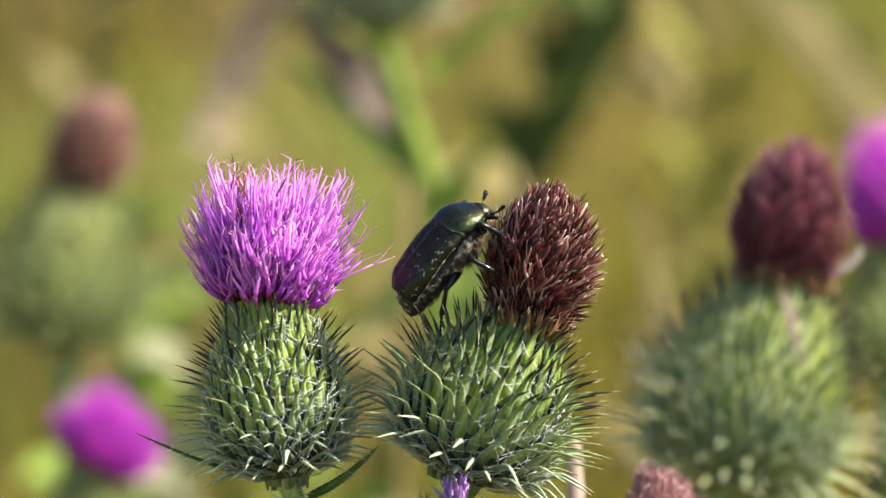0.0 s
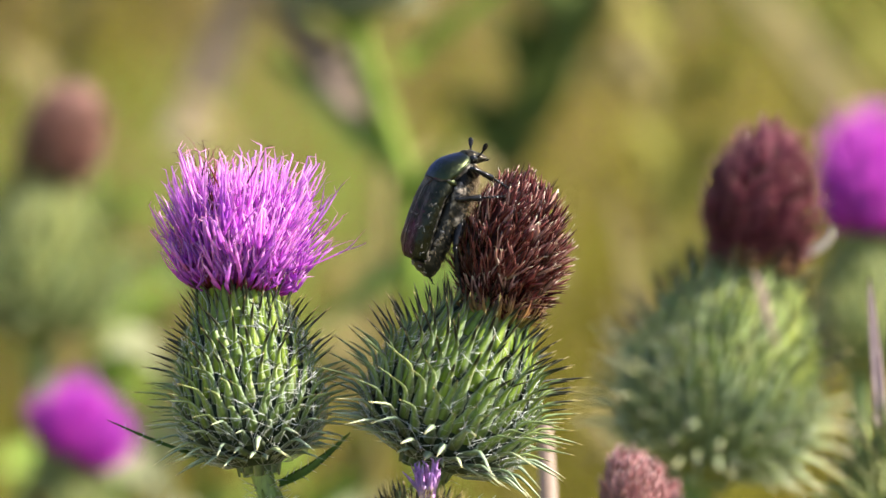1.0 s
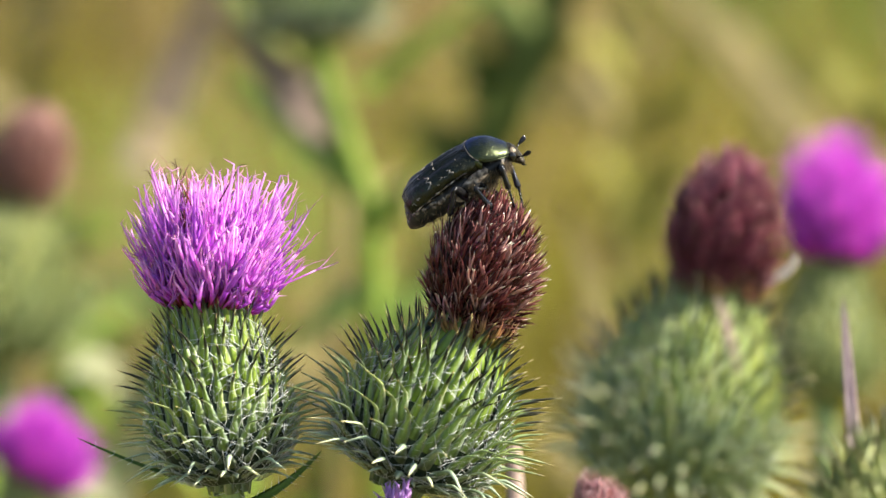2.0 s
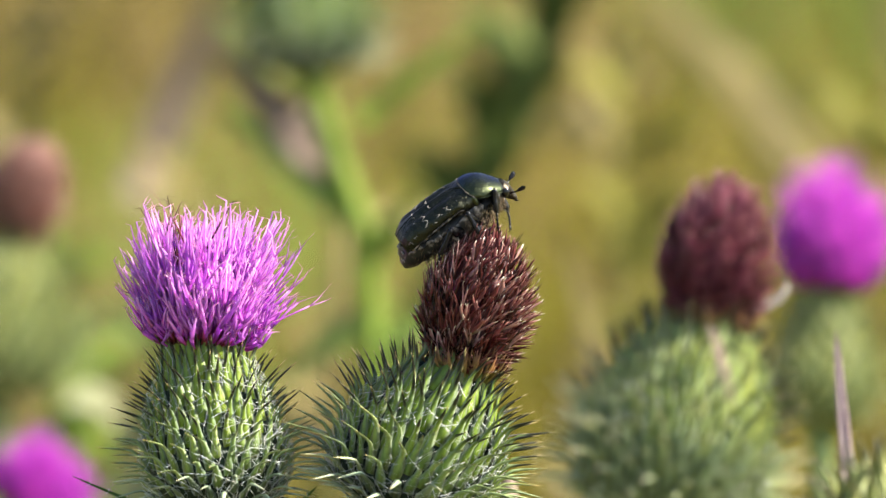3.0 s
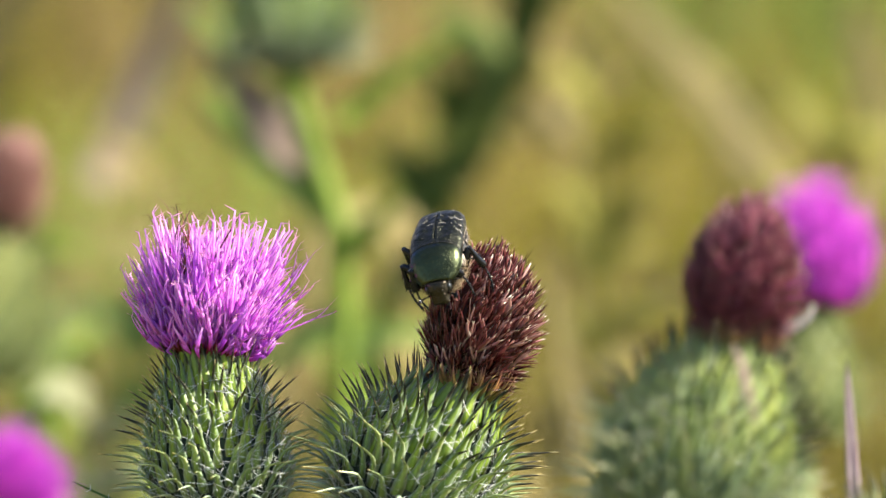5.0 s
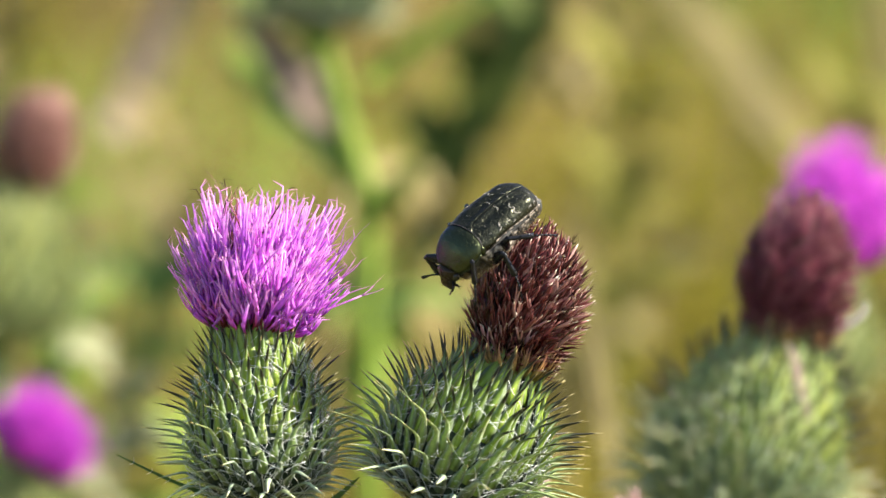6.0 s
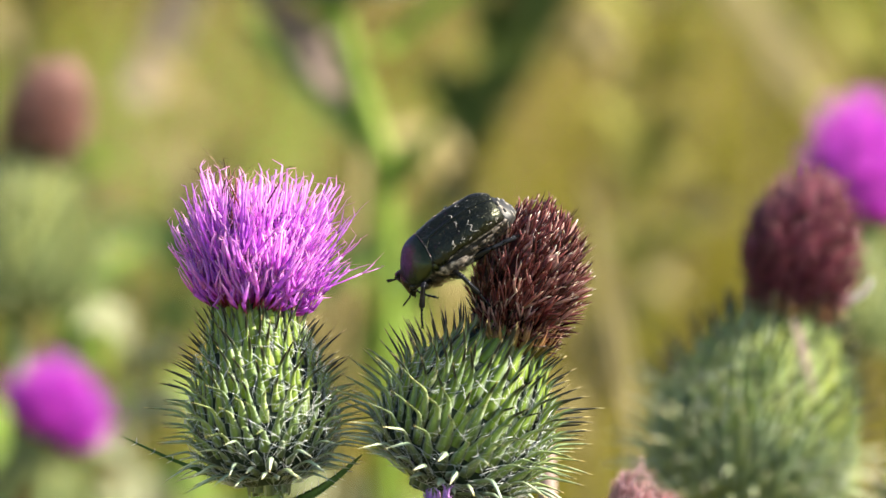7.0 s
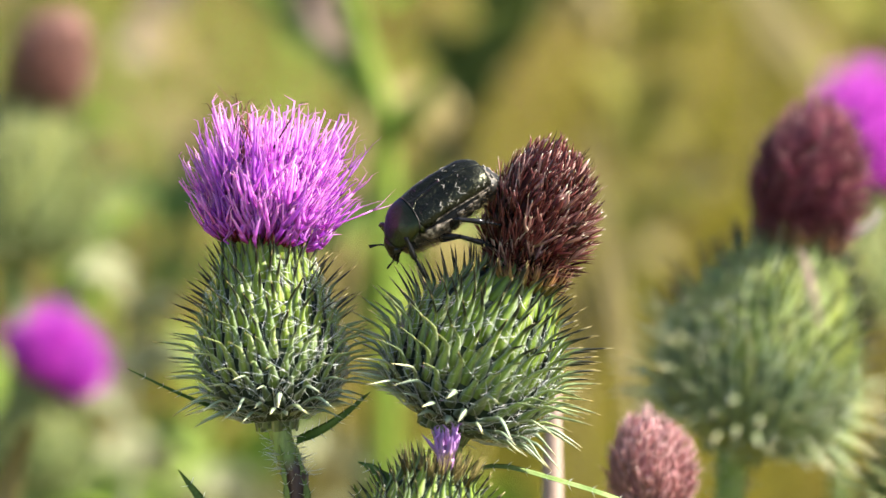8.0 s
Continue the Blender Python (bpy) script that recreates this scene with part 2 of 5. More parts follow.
def shell_material(name, base, edge, rough, metal, pits):
    m, n, l, b = shader(name, rough, metal)
    col = ramp(n, l, grain(n, l, 260, 4), [(0.3, tuple(c * 0.8 for c in base)), (0.7, tuple(c * 1.2 for c in base))])
    dust = ramp(n, l, grain(n, l, 2600, 2), [(0.84, (0, 0, 0)), (0.92, (0.25, 0.25, 0.25))])
    l.new(mixed(n, l, dust, col, (0.25, 0.22, 0.17)), b.inputs["Base Color"])
    b.inputs["Specular Tint"].default_value = (*edge, 1)
    l.new(ramp(n, l, grain(n, l, 1800, 3), [(0.3, (rough * 0.8,) * 3), (0.75, (min(1, rough * 1.35),) * 3)]), b.inputs["Roughness"])
    c = n.new("ShaderNodeTexCoord")
    vo = n.new("ShaderNodeTexVoronoi")
    vo.inputs["Scale"].default_value = 2300
    l.new(c.outputs["Object"], vo.inputs["Vector"])
    hole = ramp(n, l, vo.outputs["Distance"], [(0.0, (0, 0, 0)), (0.35, (1, 1, 1))])
    dents = ramp(n, l, grain(n, l, 420, 3), [(0.3, (0, 0, 0)), (0.7, (1, 1, 1))])
    relief(n, l, b, maths(n, l, "ADD", hole, maths(n, l, "MULTIPLY", dents, 2.2 * pits)), 0.00016, pits)
    return m


# blue edge tint adds to the sky's reflection on the neck shield
M_PRONOTUM = shell_material("green bronze shell", (0.058, 0.068, 0.036), (0.50, 0.52, 0.95), 0.37, 1.0, 0.5)
M_ELYTRON = shell_material("dark bronze shell", (0.036, 0.038, 0.026), (0.70, 0.62, 0.70), 0.32, 0.9, 0.8)
M_COPPER = shell_material("coppery chitin", (0.045, 0.038, 0.028), (0.8, 0.75, 0.7), 0.34, 0.8, 1.0)
M_BLACK = shell_material("black chitin", (0.010, 0.010, 0.011), (0.9, 0.9, 1.0), 0.15, 0.0, 0.3)
M_BLACK.node_tree.nodes["Principled BSDF"].inputs["Specular IOR Level"].default_value = 0.3
M_EYE = shell_material("black eye", (0.008, 0.008, 0.008), (1, 1, 1), 0.10, 0.0, 0.0)


def mark_material():
    m, n, l, b = shader("chalky white mark", 0.8)
    l.new(ramp(n, l, grain(n, l, 3000, 3), [(0.3, (0.09, 0.082, 0.07)), (0.7, (0.32, 0.295, 0.26))]), b.inputs["Base Color"])
    return m


M_MARK = mark_material()
M_HAIR = strand_material("tawny body hair", [(0, (0.14, 0.09, 0.045)), (1, (0.34, 0.24, 0.13))], ((0.6, 0.6, 0.6), (1.1, 1.1, 1.1)), 0.2, 0.5, True)


def dusty_material():
    m, n, l, b = shader("dusty chitin", 0.55)
    l.new(ramp(n, l, grain(n, l, 750, 4), [(0.51, (0.010, 0.009, 0.008)), (0.60, (0.04, 0.033, 0.026)), (0.72, (0.34, 0.29, 0.23))]), b.inputs["Base Color"])
    relief(n, l, b, grain(n, l, 1500, 4), 0.0001, 0.6)
    return m


M_DUSTY = dusty_material()


def chalky_material():
    m, n, l, b = shader("chalky dusty chitin", 0.7)
    l.new(ramp(n, l, grain(n, l, 900, 4), [(0.40, (0.02, 0.017, 0.014)), (0.50, (0.12, 0.095, 0.075)), (0.62, (0.42, 0.36, 0.30))]), b.inputs["Base Color"])
    relief(n, l, b, grain(n, l, 1500, 4), 0.0001, 0.6)
    return m


M_CHALKY = chalky_material()


# ---- building blocks ----
class Pile:
    """Collects points, faces and a length-wise coordinate for one mesh."""

    def __init__(self):
        self.v, self.f, self.uv = [], [], []

    def mesh(self, name, material, smooth=True):
        me = bpy.data.meshes.new(name)
        me.from_pydata([tuple(p) for p in self.v], [], self.f)
        layer = me.uv_layers.new(name="UVMap")
        flat = np.empty(len(me.loops) * 2, dtype=np.float32)
        idx = np.empty(len(me.loops), dtype=np.int32)
        me.loops.foreach_get("vertex_index", idx)
        flat[:] = np.array(self.uv, dtype=np.float32)[idx].ravel()
        layer.data.foreach_set("uv", flat)
        if smooth:
            me.polygons.foreach_set("use_smooth", [True] * len(me.polygons))
        me.materials.append(material)
        me.update()
        return me

    def strand(self, pts, wide, thick, side, sides=4, v0=0.0, v1=1.0):
        """A tapering rod or blade along pts; wide and thick are half sizes at each point; side is the direction of its width."""
        start, count = len(self.v), len(pts)
        for k, p in enumerate(pts):
            a = pts[max(k - 1, 0)]
            b = pts[min(k + 1, count - 1)]
            along = (b - a).normalized()
            s = (side - along * side.dot(along))
            s = s.normalized() if s.length > 1e-9 else along.orthogonal().normalized()
            n = along.cross(s)
            for j in range(sides):
                ang = 2 * math.pi * j / sides
                self.v.append(p + s * (wide[k] * math.cos(ang)) + n * (thick[k] * math.sin(ang)))
                self.uv.append((0.5 + 0.5 * math.cos(ang), v0 + (v1 - v0) * k / (count - 1)))
        for k in range(count - 1):
            for j in range(sides):
                a, b = start + k * sides + j, start + k * sides + (j + 1) % sides
                self.f.append((a, b, b + sides, a + sides))
        self.f.append(tuple(start + j for j in reversed(range(sides))))
        self.f.append(tuple(start + (count - 1) * sides + j for j in range(sides)))

    def loft(self, rings, closed=True):
        """Skin over equal rings of points."""
        start, m = len(self.v), len(rings[0])
        for k, ring in enumerate(rings):
            for j, p in enumerate(ring):
                self.v.append(Vector(p))
                self.uv.append((j / m, k / (len(rings) - 1)))
        for k in range(len(rings) - 1):
            for j in range(m if closed else m - 1):
                a, b = start + k * m + j, start + k * m + (j + 1) % m
                self.f.append((a, b, b + m, a + m))
        return start

    def ball(self, c, rx, ry, rz, m=12, n=8):
        rings = []
        for i in range(n + 1):
            th = math.pi * (i + 0.02) / (n + 0.04)
            rings.append([c + Vector((rx * math.sin(th) * math.cos(2 * math.pi * j / m), ry * math.sin(th) * math.sin(2 * math.pi * j / m), rz * math.cos(th))) for j in range(m)])
        self.loft(rings)


def put(name, me, parent=None, m=None, label=""):
    ob = new(name, me)
    if parent is not None:
        ob.parent = parent
    if m is not None:
        ob.matrix_basis = m
    if label:
        ob["label"] = label
    return ob


def part(name, pile, material, parent, label="", m=None, smooth=True):
    return put(name, pile.mesh(name, material, smooth), parent, m, label)


def thing(name, where, label, category, group="", kind=""):
    ob = new(name)
    ob.empty_display_size = 0.01
    ob.location = where
    return tagged(ob, label, category, group, kind)


def axes(x, y, z, at):
    m = Matrix((x, y, z)).transposed().to_4x4()
    m.translation = at
    return m


def bezier(a, b, c, count):
    return [a * (1 - t) ** 2 + b * (2 * t * (1 - t)) + c * t ** 2 for t in (k / (count - 1) for k in range(count))]


MM = 0.001


def ease(x, xs, ys):
    """A smooth curve through the points (xs, ys)."""
    x = min(max(x, xs[0]), xs[-1])
    k = min(max(int(np.searchsorted(xs, x)) - 1, 0), len(xs) - 2)
    h = xs[k + 1] - xs[k]
    t = (x - xs[k]) / h

    def slope(j):
        if j == 0:
            return (ys[1] - ys[0]) / (xs[1] - xs[0])
        if j == len(xs) - 1:
            return (ys[-1] - ys[-2]) / (xs[-1] - xs[-2])
        return (ys[j + 1] - ys[j - 1]) / (xs[j + 1] - xs[j - 1])

    a, b = slope(k) * h, slope(k + 1) * h
    return ys[k] * (1 + 2 * t) * (1 - t) ** 2 + a * t * (1 - t) ** 2 + ys[k + 1] * t * t * (3 - 2 * t) + b * t * t * (t - 1)


# ---- thistle heads ----
def profile_at(profile, h):
    """Radius and slope of a head's outline at the height h, in mm."""
    hs, rs = [p[0] for p in profile], [p[1] for p in profile]
    r = ease(h, hs, rs)
    d = (ease(h + 0.6, hs, rs) - ease(h - 0.6, hs, rs)) / 1.2
    return r, max(-1.6, min(1.6, d))


def bract_pile(rng, level, size, lean, pile=None, m=None):
    """One scale leaf of a head: a keeled blade that ends in a stiff spine. level 0: base of the head, 1: its top; lean: how far the spine bends outwards."""
    p = pile or Pile()
    bend = lean + radians(rng.uniform(-7, 7))
    body = size * (3.3 + 1.3 * level)
    spine = size * (float(np.interp(level, (0, 0.2, 0.5, 0.8, 1), (4.6, 6.2, 5.8, 4.7, 4.1))) + rng.uniform(-0.9, 0.9))
    pts = [Vector((0, (-0.5 + out * 7.0 * size) * MM, s * body * MM)) for s, out in ((0.0, 0.0), (0.5, 0.04), (1.0, 0.13))]
    wide = [0.80 * size, (0.86 + 0.08 * level) * size, 0.46 * size]
    thick = [0.2 * size, 0.26 * size, 0.26 * size]
    here, n = pts[-1].copy(), 5
    sway = rng.uniform(-0.09, 0.09)
    swell = float(np.interp(level, (0, 0.2, 0.4, 0.7), (0.74, 0.58, 0.44, 0.36)))
    for k in range(1, n + 1):
        a = bend * (0.55, 0.92, 1.0, 1.0, 1.04)[k - 1]
        here = here + Vector((sway * spine / n, math.sin(a) * spine / n, math.cos(a) * spine / n)) * MM
        pts.append(here.copy())
        q = k / n
        wide.append(size * (swell * (1 - q) ** 0.9 + 0.035))
        thick.append(size * (0.24 * (1 - q) ** 0.9 + 0.03))
    side = Vector((1, 0, 0))
    if m is not None:
        pts = [m @ q for q in pts]
        side = m.to_3x3() @ side
    p.strand(pts, [w * MM for w in wide], [t * MM for t in thick], side, 4)
    return p


def head_bracts(rng, owner, base, profile, count, size, joined, soft=False, deep=False):
    """Spirals scale leaves over a head; those at its back, and all of a far head, are joined."""
    top = profile[-1][0]
    areas = [0.0]
    grid = [top * k / 60 for k in range(61)]
    for k in range(60):
        areas.append(areas[-1] + profile_at(profile, (grid[k] + grid[k + 1]) / 2)[0] + (12.0 if k < 8 else 3.5))
    classes = 8
    shared = {}
    piles = [Pile(), Pile(), Pile()]
    singles = 0

    def lean_at(level):
        d = profile_at(profile, level * top * 0.93)[1]
        spread = float(np.interp(level, (0, 0.15, 0.35, 0.6, 0.85, 1), (-20, 0, 20, 42, 62, 76)))
        return (math.pi / 2 - math.atan(d)) - radians(spread)

    for i in range(count):
        h = float(np.interp(areas[-1] * (i + 0.5) / count, areas, grid))
        h = h * 0.98 - 1.8 + rng.uniform(-0.2, 0.2)
        level = max(0.0, min(1.0, (h + 1.8) / (top * 0.98)))
        r, d = profile_at(profile, h)
        ang = i * 2.399963 + rng.uniform(-0.03, 0.03)
        out0 = Vector((math.cos(ang), math.sin(ang), 0))
        up = (out0 * d + Vector((0, 0, 1))).normalized()
        x = out0.cross(Vector((0, 0, 1)))
        out = up.cross(x) * -1
        if out.dot(out0) < 0:
            out = -out
        x = out.cross(up)
        m = axes(x, out, up, out0 * (r * MM) + Vector((0, 0, h * MM)))
        m = m @ pose(0, 0, 0, rng.uniform(-5, 5), rng.uniform(-5, 5), rng.uniform(-8, 8))
        tone = 0 if level > 0.44 else 1 if level > 0.22 else 2
        if joined or math.sin(ang) > 0.25 or singles >= 300:
            bract_pile(rng, level, size, lean_at(level), piles[tone], m)
            continue
        singles += 1
        key = (min(classes - 1, int(level * classes)), rng.randrange(4), tone)
        if key not in shared:
            mid = (key[0] + 0.5) / classes
            shared[key] = bract_pile(random.Random(key[0] * 17 + key[1] * 5 + tone), mid, size, lean_at(mid)).mesh("bract", (M_BRACT_NEAR_LIT if soft else M_BRACT)[tone])
        put("bract", shared[key], owner, base @ m @ Matrix.Scale(rng.uniform(0.86, 1.14), 4))
    for tone, word in enumerate(("upper_scale_coat", "middle_scale_coat", "lower_scale_coat")):
        if piles[tone].v:
            tagged(part(word, piles[tone], (M_BRACT_LIT if joined and not deep else M_BRACT_FAR)[tone], owner, m=base), kind="stuff")


def floret_pile(rng, foot, tip, reach, lobes, girth, curl, pile=None, turn=0.0, split=0.55, flat=0.55):
    """One floret in the plane of x and z: a tube that splits into narrow lobes. foot, tip: (radius, height) in mm."""
    p = pile or Pile()
    spin = Matrix.Rotation(turn, 3, "Z")
    a, c = Vector((foot[0], 0, foot[1])), Vector((tip[0], rng.uniform(-1, 1) * curl * 2, tip[1]))
    b = a.lerp(c, 0.45) + Vector((reach, rng.uniform(-0.8, 0.8) * curl, 0))
    curve = bezier(a, b, c, 9)
    cut = max(2, int(8 * split))
    side = spin @ Vector((0, 1, 0))
    stem = [spin @ q * MM for q in curve[:cut + 1]]
    p.strand(stem, [girth * MM * (0.30 + 0.55 * k / cut) for k in range(cut + 1)], [girth * MM * (0.25 + 0.35 * k / cut) for k in range(cut + 1)], side + Vector((rng.uniform(-1, 1), 0, rng.uniform(-0.4, 0.4))), 4, 0.0, split)
    head = curve[cut]
    rest = curve[-1] - head
    size = rest.length
    for j in range(lobes):
        spread = Vector((rng.uniform(-1, 1), rng.uniform(-1, 1), rng.uniform(-0.25, 0.25))) * (size * 0.24 + 0.35) * (1 + curl * 0.25)
        end = head + rest * rng.uniform(0.72, 1.08) + spread
        bow = head.lerp(end, 0.5) + spread * rng.uniform(-0.15, 0.35) + Vector((rng.uniform(-1, 1), rng.uniform(-1, 1), 0)) * 0.5 * curl
        line = bezier(head, bow, end, 5)
        if curl > 0.8:
            hook = Vector((rng.uniform(-1, 1), rng.uniform(-1, 1), rng.uniform(-0.3, 0.9))) * 0.9 * curl
            line.append(end + rest.normalized() * 0.5 + hook)
        n = len(line)
        w = [girth * MM * (0.72 + 0.5 * (k / (n - 1)) * (1 - k / (n - 1)) - 0.62 * (k / (n - 1)) ** 1.5) for k in range(n)]
        p.strand([spin @ q * MM for q in line], w, [q * flat for q in w], spin @ Vector((rng.uniform(-1, 1), 1, rng.uniform(-0.5, 0.5))), 3 if flat > 0.4 else 4, split, 1.0)
    return p


def corolla(rng, owner, base, rim, outline, count, material, girth, lobes, curl, reach, joined, word, extra=0, split=0.55, flat=0.55):
    """The brush of florets. rim: radius of its foot; outline: (radius, height) of the tips from the middle outwards, in mm."""
    classes, shared = len(outline), {}
    wide = sum(max(r, 1.5) for r, h in outline)
    share = [max(r, 1.5) / wide for r, h in outline]
    edges = np.cumsum([0] + share)
    loose = Pile()
    for i in range(count + extra):
        x = (i * 0.61803399) % 1.0
        k = min(classes - 1, int(np.searchsorted(edges, x, side="right") - 1))
        turn = rng.uniform(0, 2 * math.pi)
        r, h = outline[k]
        foot = (rim * (0.12 + 0.88 * k / max(1, classes - 1)), 0.0)
        if joined or i >= count:
            floret_pile(rng, foot, (r * rng.uniform(0.80, 1.12), h * rng.uniform(0.80, 1.08)), reach * k / classes, lobes, girth, curl, loose, turn, split, flat)
            continue
        key = (k, rng.randrange(5))
        if key not in shared:
            g = random.Random(key[0] * 31 + key[1] * 7 + len(word))
            shared[key] = floret_pile(g, foot, (r * g.uniform(0.93, 1.07), h * g.uniform(0.92, 1.06)), reach * k / classes, lobes, girth, curl, None, 0.0, split, flat).mesh(word, material)
        put(word, shared[key], owner, base @ pose(0, 0, 0, rng.uniform(-9, 9), rng.uniform(-9, 9), math.degrees(turn)) @ Matrix.Scale(rng.uniform(0.80, 1.13), 4))
    if loose.v:
        tagged(part(word + "_tuft" if not joined else "corolla", loose, material if material is not M_LIVE else M_LIVE_FAR if joined else M_LIVE_JOINED, owner, m=base), kind="stuff")


EGG = [(0, 4.2), (3, 6.3), (7, 8.1), (11, 8.6), (15, 8.2), (18.5, 7.2), (21.6, 5.5), (23.6, 3.2), (24.4, 1.2)]


def withered_tuft(rng, owner, base, k, material, joined, count=760):
    """A withered brush: an egg of matted florets, combed upwards, whose split tips stand off its surface. k: its size."""
    egg = [(h * k, r * k) for h, r in EGG]
    top = egg[-1][0]
    p = Pile()
    rings = []
    for h in np.linspace(0, top, 14):
        r = (profile_at(egg, float(h))[0] - 0.9 * k) if h < top * 0.99 else 0.2 * k
        rings.append([Vector((r * math.cos(a), r * math.sin(a), float(h))) * MM for a in np.linspace(0, 2 * math.pi, 25)[:-1]])
    p.loft(rings)
    p.f.append(tuple(range(13 * 24, 14 * 24)))
    part("floret_mass", p, M_MAT if material in (M_DRY, M_DRY_PURPLE) else material, owner, "dark matted floret mass", base)
    reach = [0.0]
    grid = [top * j / 40 for j in range(41)]
    for j in range(40):
        reach.append(reach[-1] + profile_at(egg, (grid[j] + grid[j + 1]) / 2)[0] + 0.8 * k)

    def lock(g, lift):
        """One floret's end along z, its outer side towards y: a flat tube split into a few uneven points."""
        q = Pile()
        for j in range(g.choice((2, 3, 3, 4))):
            length = k * g.uniform(4.0, 6.8)
            turn = g.uniform(-0.24, 0.24)
            bow = g.uniform(-0.9, 1.3)
            pts = []
            for t in (0.0, 0.3, 0.6, 0.85, 1.0):
                pts.append(Vector((turn * length * t + 0.35 * k * g.uniform(-1, 1) * t * t, -0.9 * k + length * t * math.sin(lift) + bow * 0.5 * k * t * t, -1.8 * k + length * t * math.cos(lift))) * MM)
            w = k * g.choice((0.10, 0.15, 0.20, 0.26, 0.36))
            q.strand(pts, [w * f * MM for f in (0.55, 0.9, 1.0, 0.65, 0.08)], [w * f * 0.4 * MM for f in (0.55, 0.9, 1.0, 0.65, 0.08)], Vector((1, g.uniform(-0.5, 0.5), 0)), 4)
        return q

    shared = [lock(random.Random(700 + j), radians((18, 27, 36, 46)[j % 4])) for j in range(16)]
    meshes = [q.mesh("withered_floret", material) for q in shared]
    loose = Pile()
    singles = 0
    for i in range(count):
        h = float(np.interp(reach[-1] * (i + 0.5) / count, reach, grid)) + rng.uniform(-0.4, 0.4) * k
        h = min(max(h, 0.1), top)
        r, d = profile_at(egg, h)
        ang = i * 2.399963 + rng.uniform(-0.2, 0.2)
        out0 = Vector((math.cos(ang), math.sin(ang), 0))
        # combed a little to the sunny side
        up = (out0 * max(-0.9, d) + Vector((0.30, 0, 1))).normalized()
        out = (out0 - up * out0.dot(up)).normalized()
        m = axes(out.cross(up), out, up, out0 * (r * MM) + Vector((0, 0, h * MM))) @ pose(0, 0, 0, rng.uniform(-12, 12), rng.uniform(-20, 20), rng.uniform(-30, 30)) @ Matrix.Scale(rng.uniform(0.75, 1.2), 4)
        j = rng.randrange(16)
        if joined or math.sin(ang) > 0.2 or singles >= 300:
            start = len(loose.v)
            loose.v += [m @ q for q in shared[j].v]
            loose.uv += shared[j].uv
            loose.f += [tuple(start + n for n in f) for f in shared[j].f]
            continue
        singles += 1
        put("withered_floret", meshes[j], owner, base @ m)
    if loose.v:
        tagged(part("withered_floret_tuft", loose, M_DRY_FAR if material is M_DRY else material, owner, m=base), kind="stuff")
    # straw-coloured foot of the florets
    q = Pile()
    for i in range(150):
        a = rng.uniform(0, 2 * math.pi)
        r0, r1, h1 = rng.uniform(3.8, 5.2) * k, rng.uniform(6.4, 8.8) * k, rng.uniform(3.0, 7.5) * k
        pts = [Vector((r * math.cos(a + c), r * math.sin(a + c), h)) * MM for r, h, c in ((r0, -1.5 * k, 0), (r0 + 0.5 * (r1 - r0) + 0.4 * k, 0.45 * h1, 0.03), (r1, h1, rng.uniform(-0.15, 0.15)))]
        w = rng.uniform(0.10, 0.2) * k * MM
        q.strand(pts, [w, w * 0.9, w * 0.15], [w * 0.5, w * 0.5, w * 0.1], Vector((-math.sin(a), math.cos(a), 0)), 4)
    # broad chaff round the foot
    for i in range(46):
        a = rng.uniform(0, 2 * math.pi)
        r1, h1 = rng.uniform(8.0, 9.8) * k, rng.uniform(2.0, 5.0) * k
        pts = [Vector((r * math.cos(a), r * math.sin(a), h)) * MM for r, h in ((5.2 * k, -1.0 * k), (0.45 * 5.2 * k + 0.55 * r1 + 0.5 * k, 0.4 * h1), (r1, h1))]
        w = rng.uniform(0.22, 0.46) * k * MM
        q.strand(pts, [w, w * 0.9, w * 0.12], [w * 0.25, w * 0.25, w * 0.1], Vector((-math.sin(a), math.cos(a), 0)), 4)
    tagged(part("bristle_ring", q, M_FOOT, owner, "straw-coloured bristles at the foot of the florets", base), kind="stuff")


def collar(rng, owner, base, k):
    """Dark red feet of the outer florets, flaring from the mouth of a head."""
    q = Pile()
    for i in range(220):
        a = rng.uniform(0, 2 * math.pi)
        r0, r1, h1 = rng.uniform(5.0, 6.2) * k, rng.uniform(7.6, 9.8) * k, rng.uniform(2.4, 5.4) * k
        pts = [Vector((r * math.cos(a), r * math.sin(a), h)) * MM for r, h in ((r0, 0.4 * k), (r0 + 0.62 * (r1 - r0), 0.42 * h1), (r1, h1))]
        w = rng.uniform(0.14, 0.26) * k * MM
        q.strand(pts, [w, w, w * 0.3], [w * 0.5, w * 0.5, w * 0.2], Vector((-math.sin(a), math.cos(a), 0)), 4)
    tagged(part("collar", q, M_COLLAR, owner, "dark red feet of the florets", base), kind="stuff")


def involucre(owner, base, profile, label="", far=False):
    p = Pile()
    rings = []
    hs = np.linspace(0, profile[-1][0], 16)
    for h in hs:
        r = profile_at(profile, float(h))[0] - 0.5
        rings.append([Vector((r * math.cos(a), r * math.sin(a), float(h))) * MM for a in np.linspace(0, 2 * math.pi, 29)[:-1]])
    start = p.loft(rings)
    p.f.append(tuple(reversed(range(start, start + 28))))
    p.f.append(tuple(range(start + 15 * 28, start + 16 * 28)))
    return part("involucre", p, M_CORE_LIT if far else M_CORE_SHADE, owner, label, base)


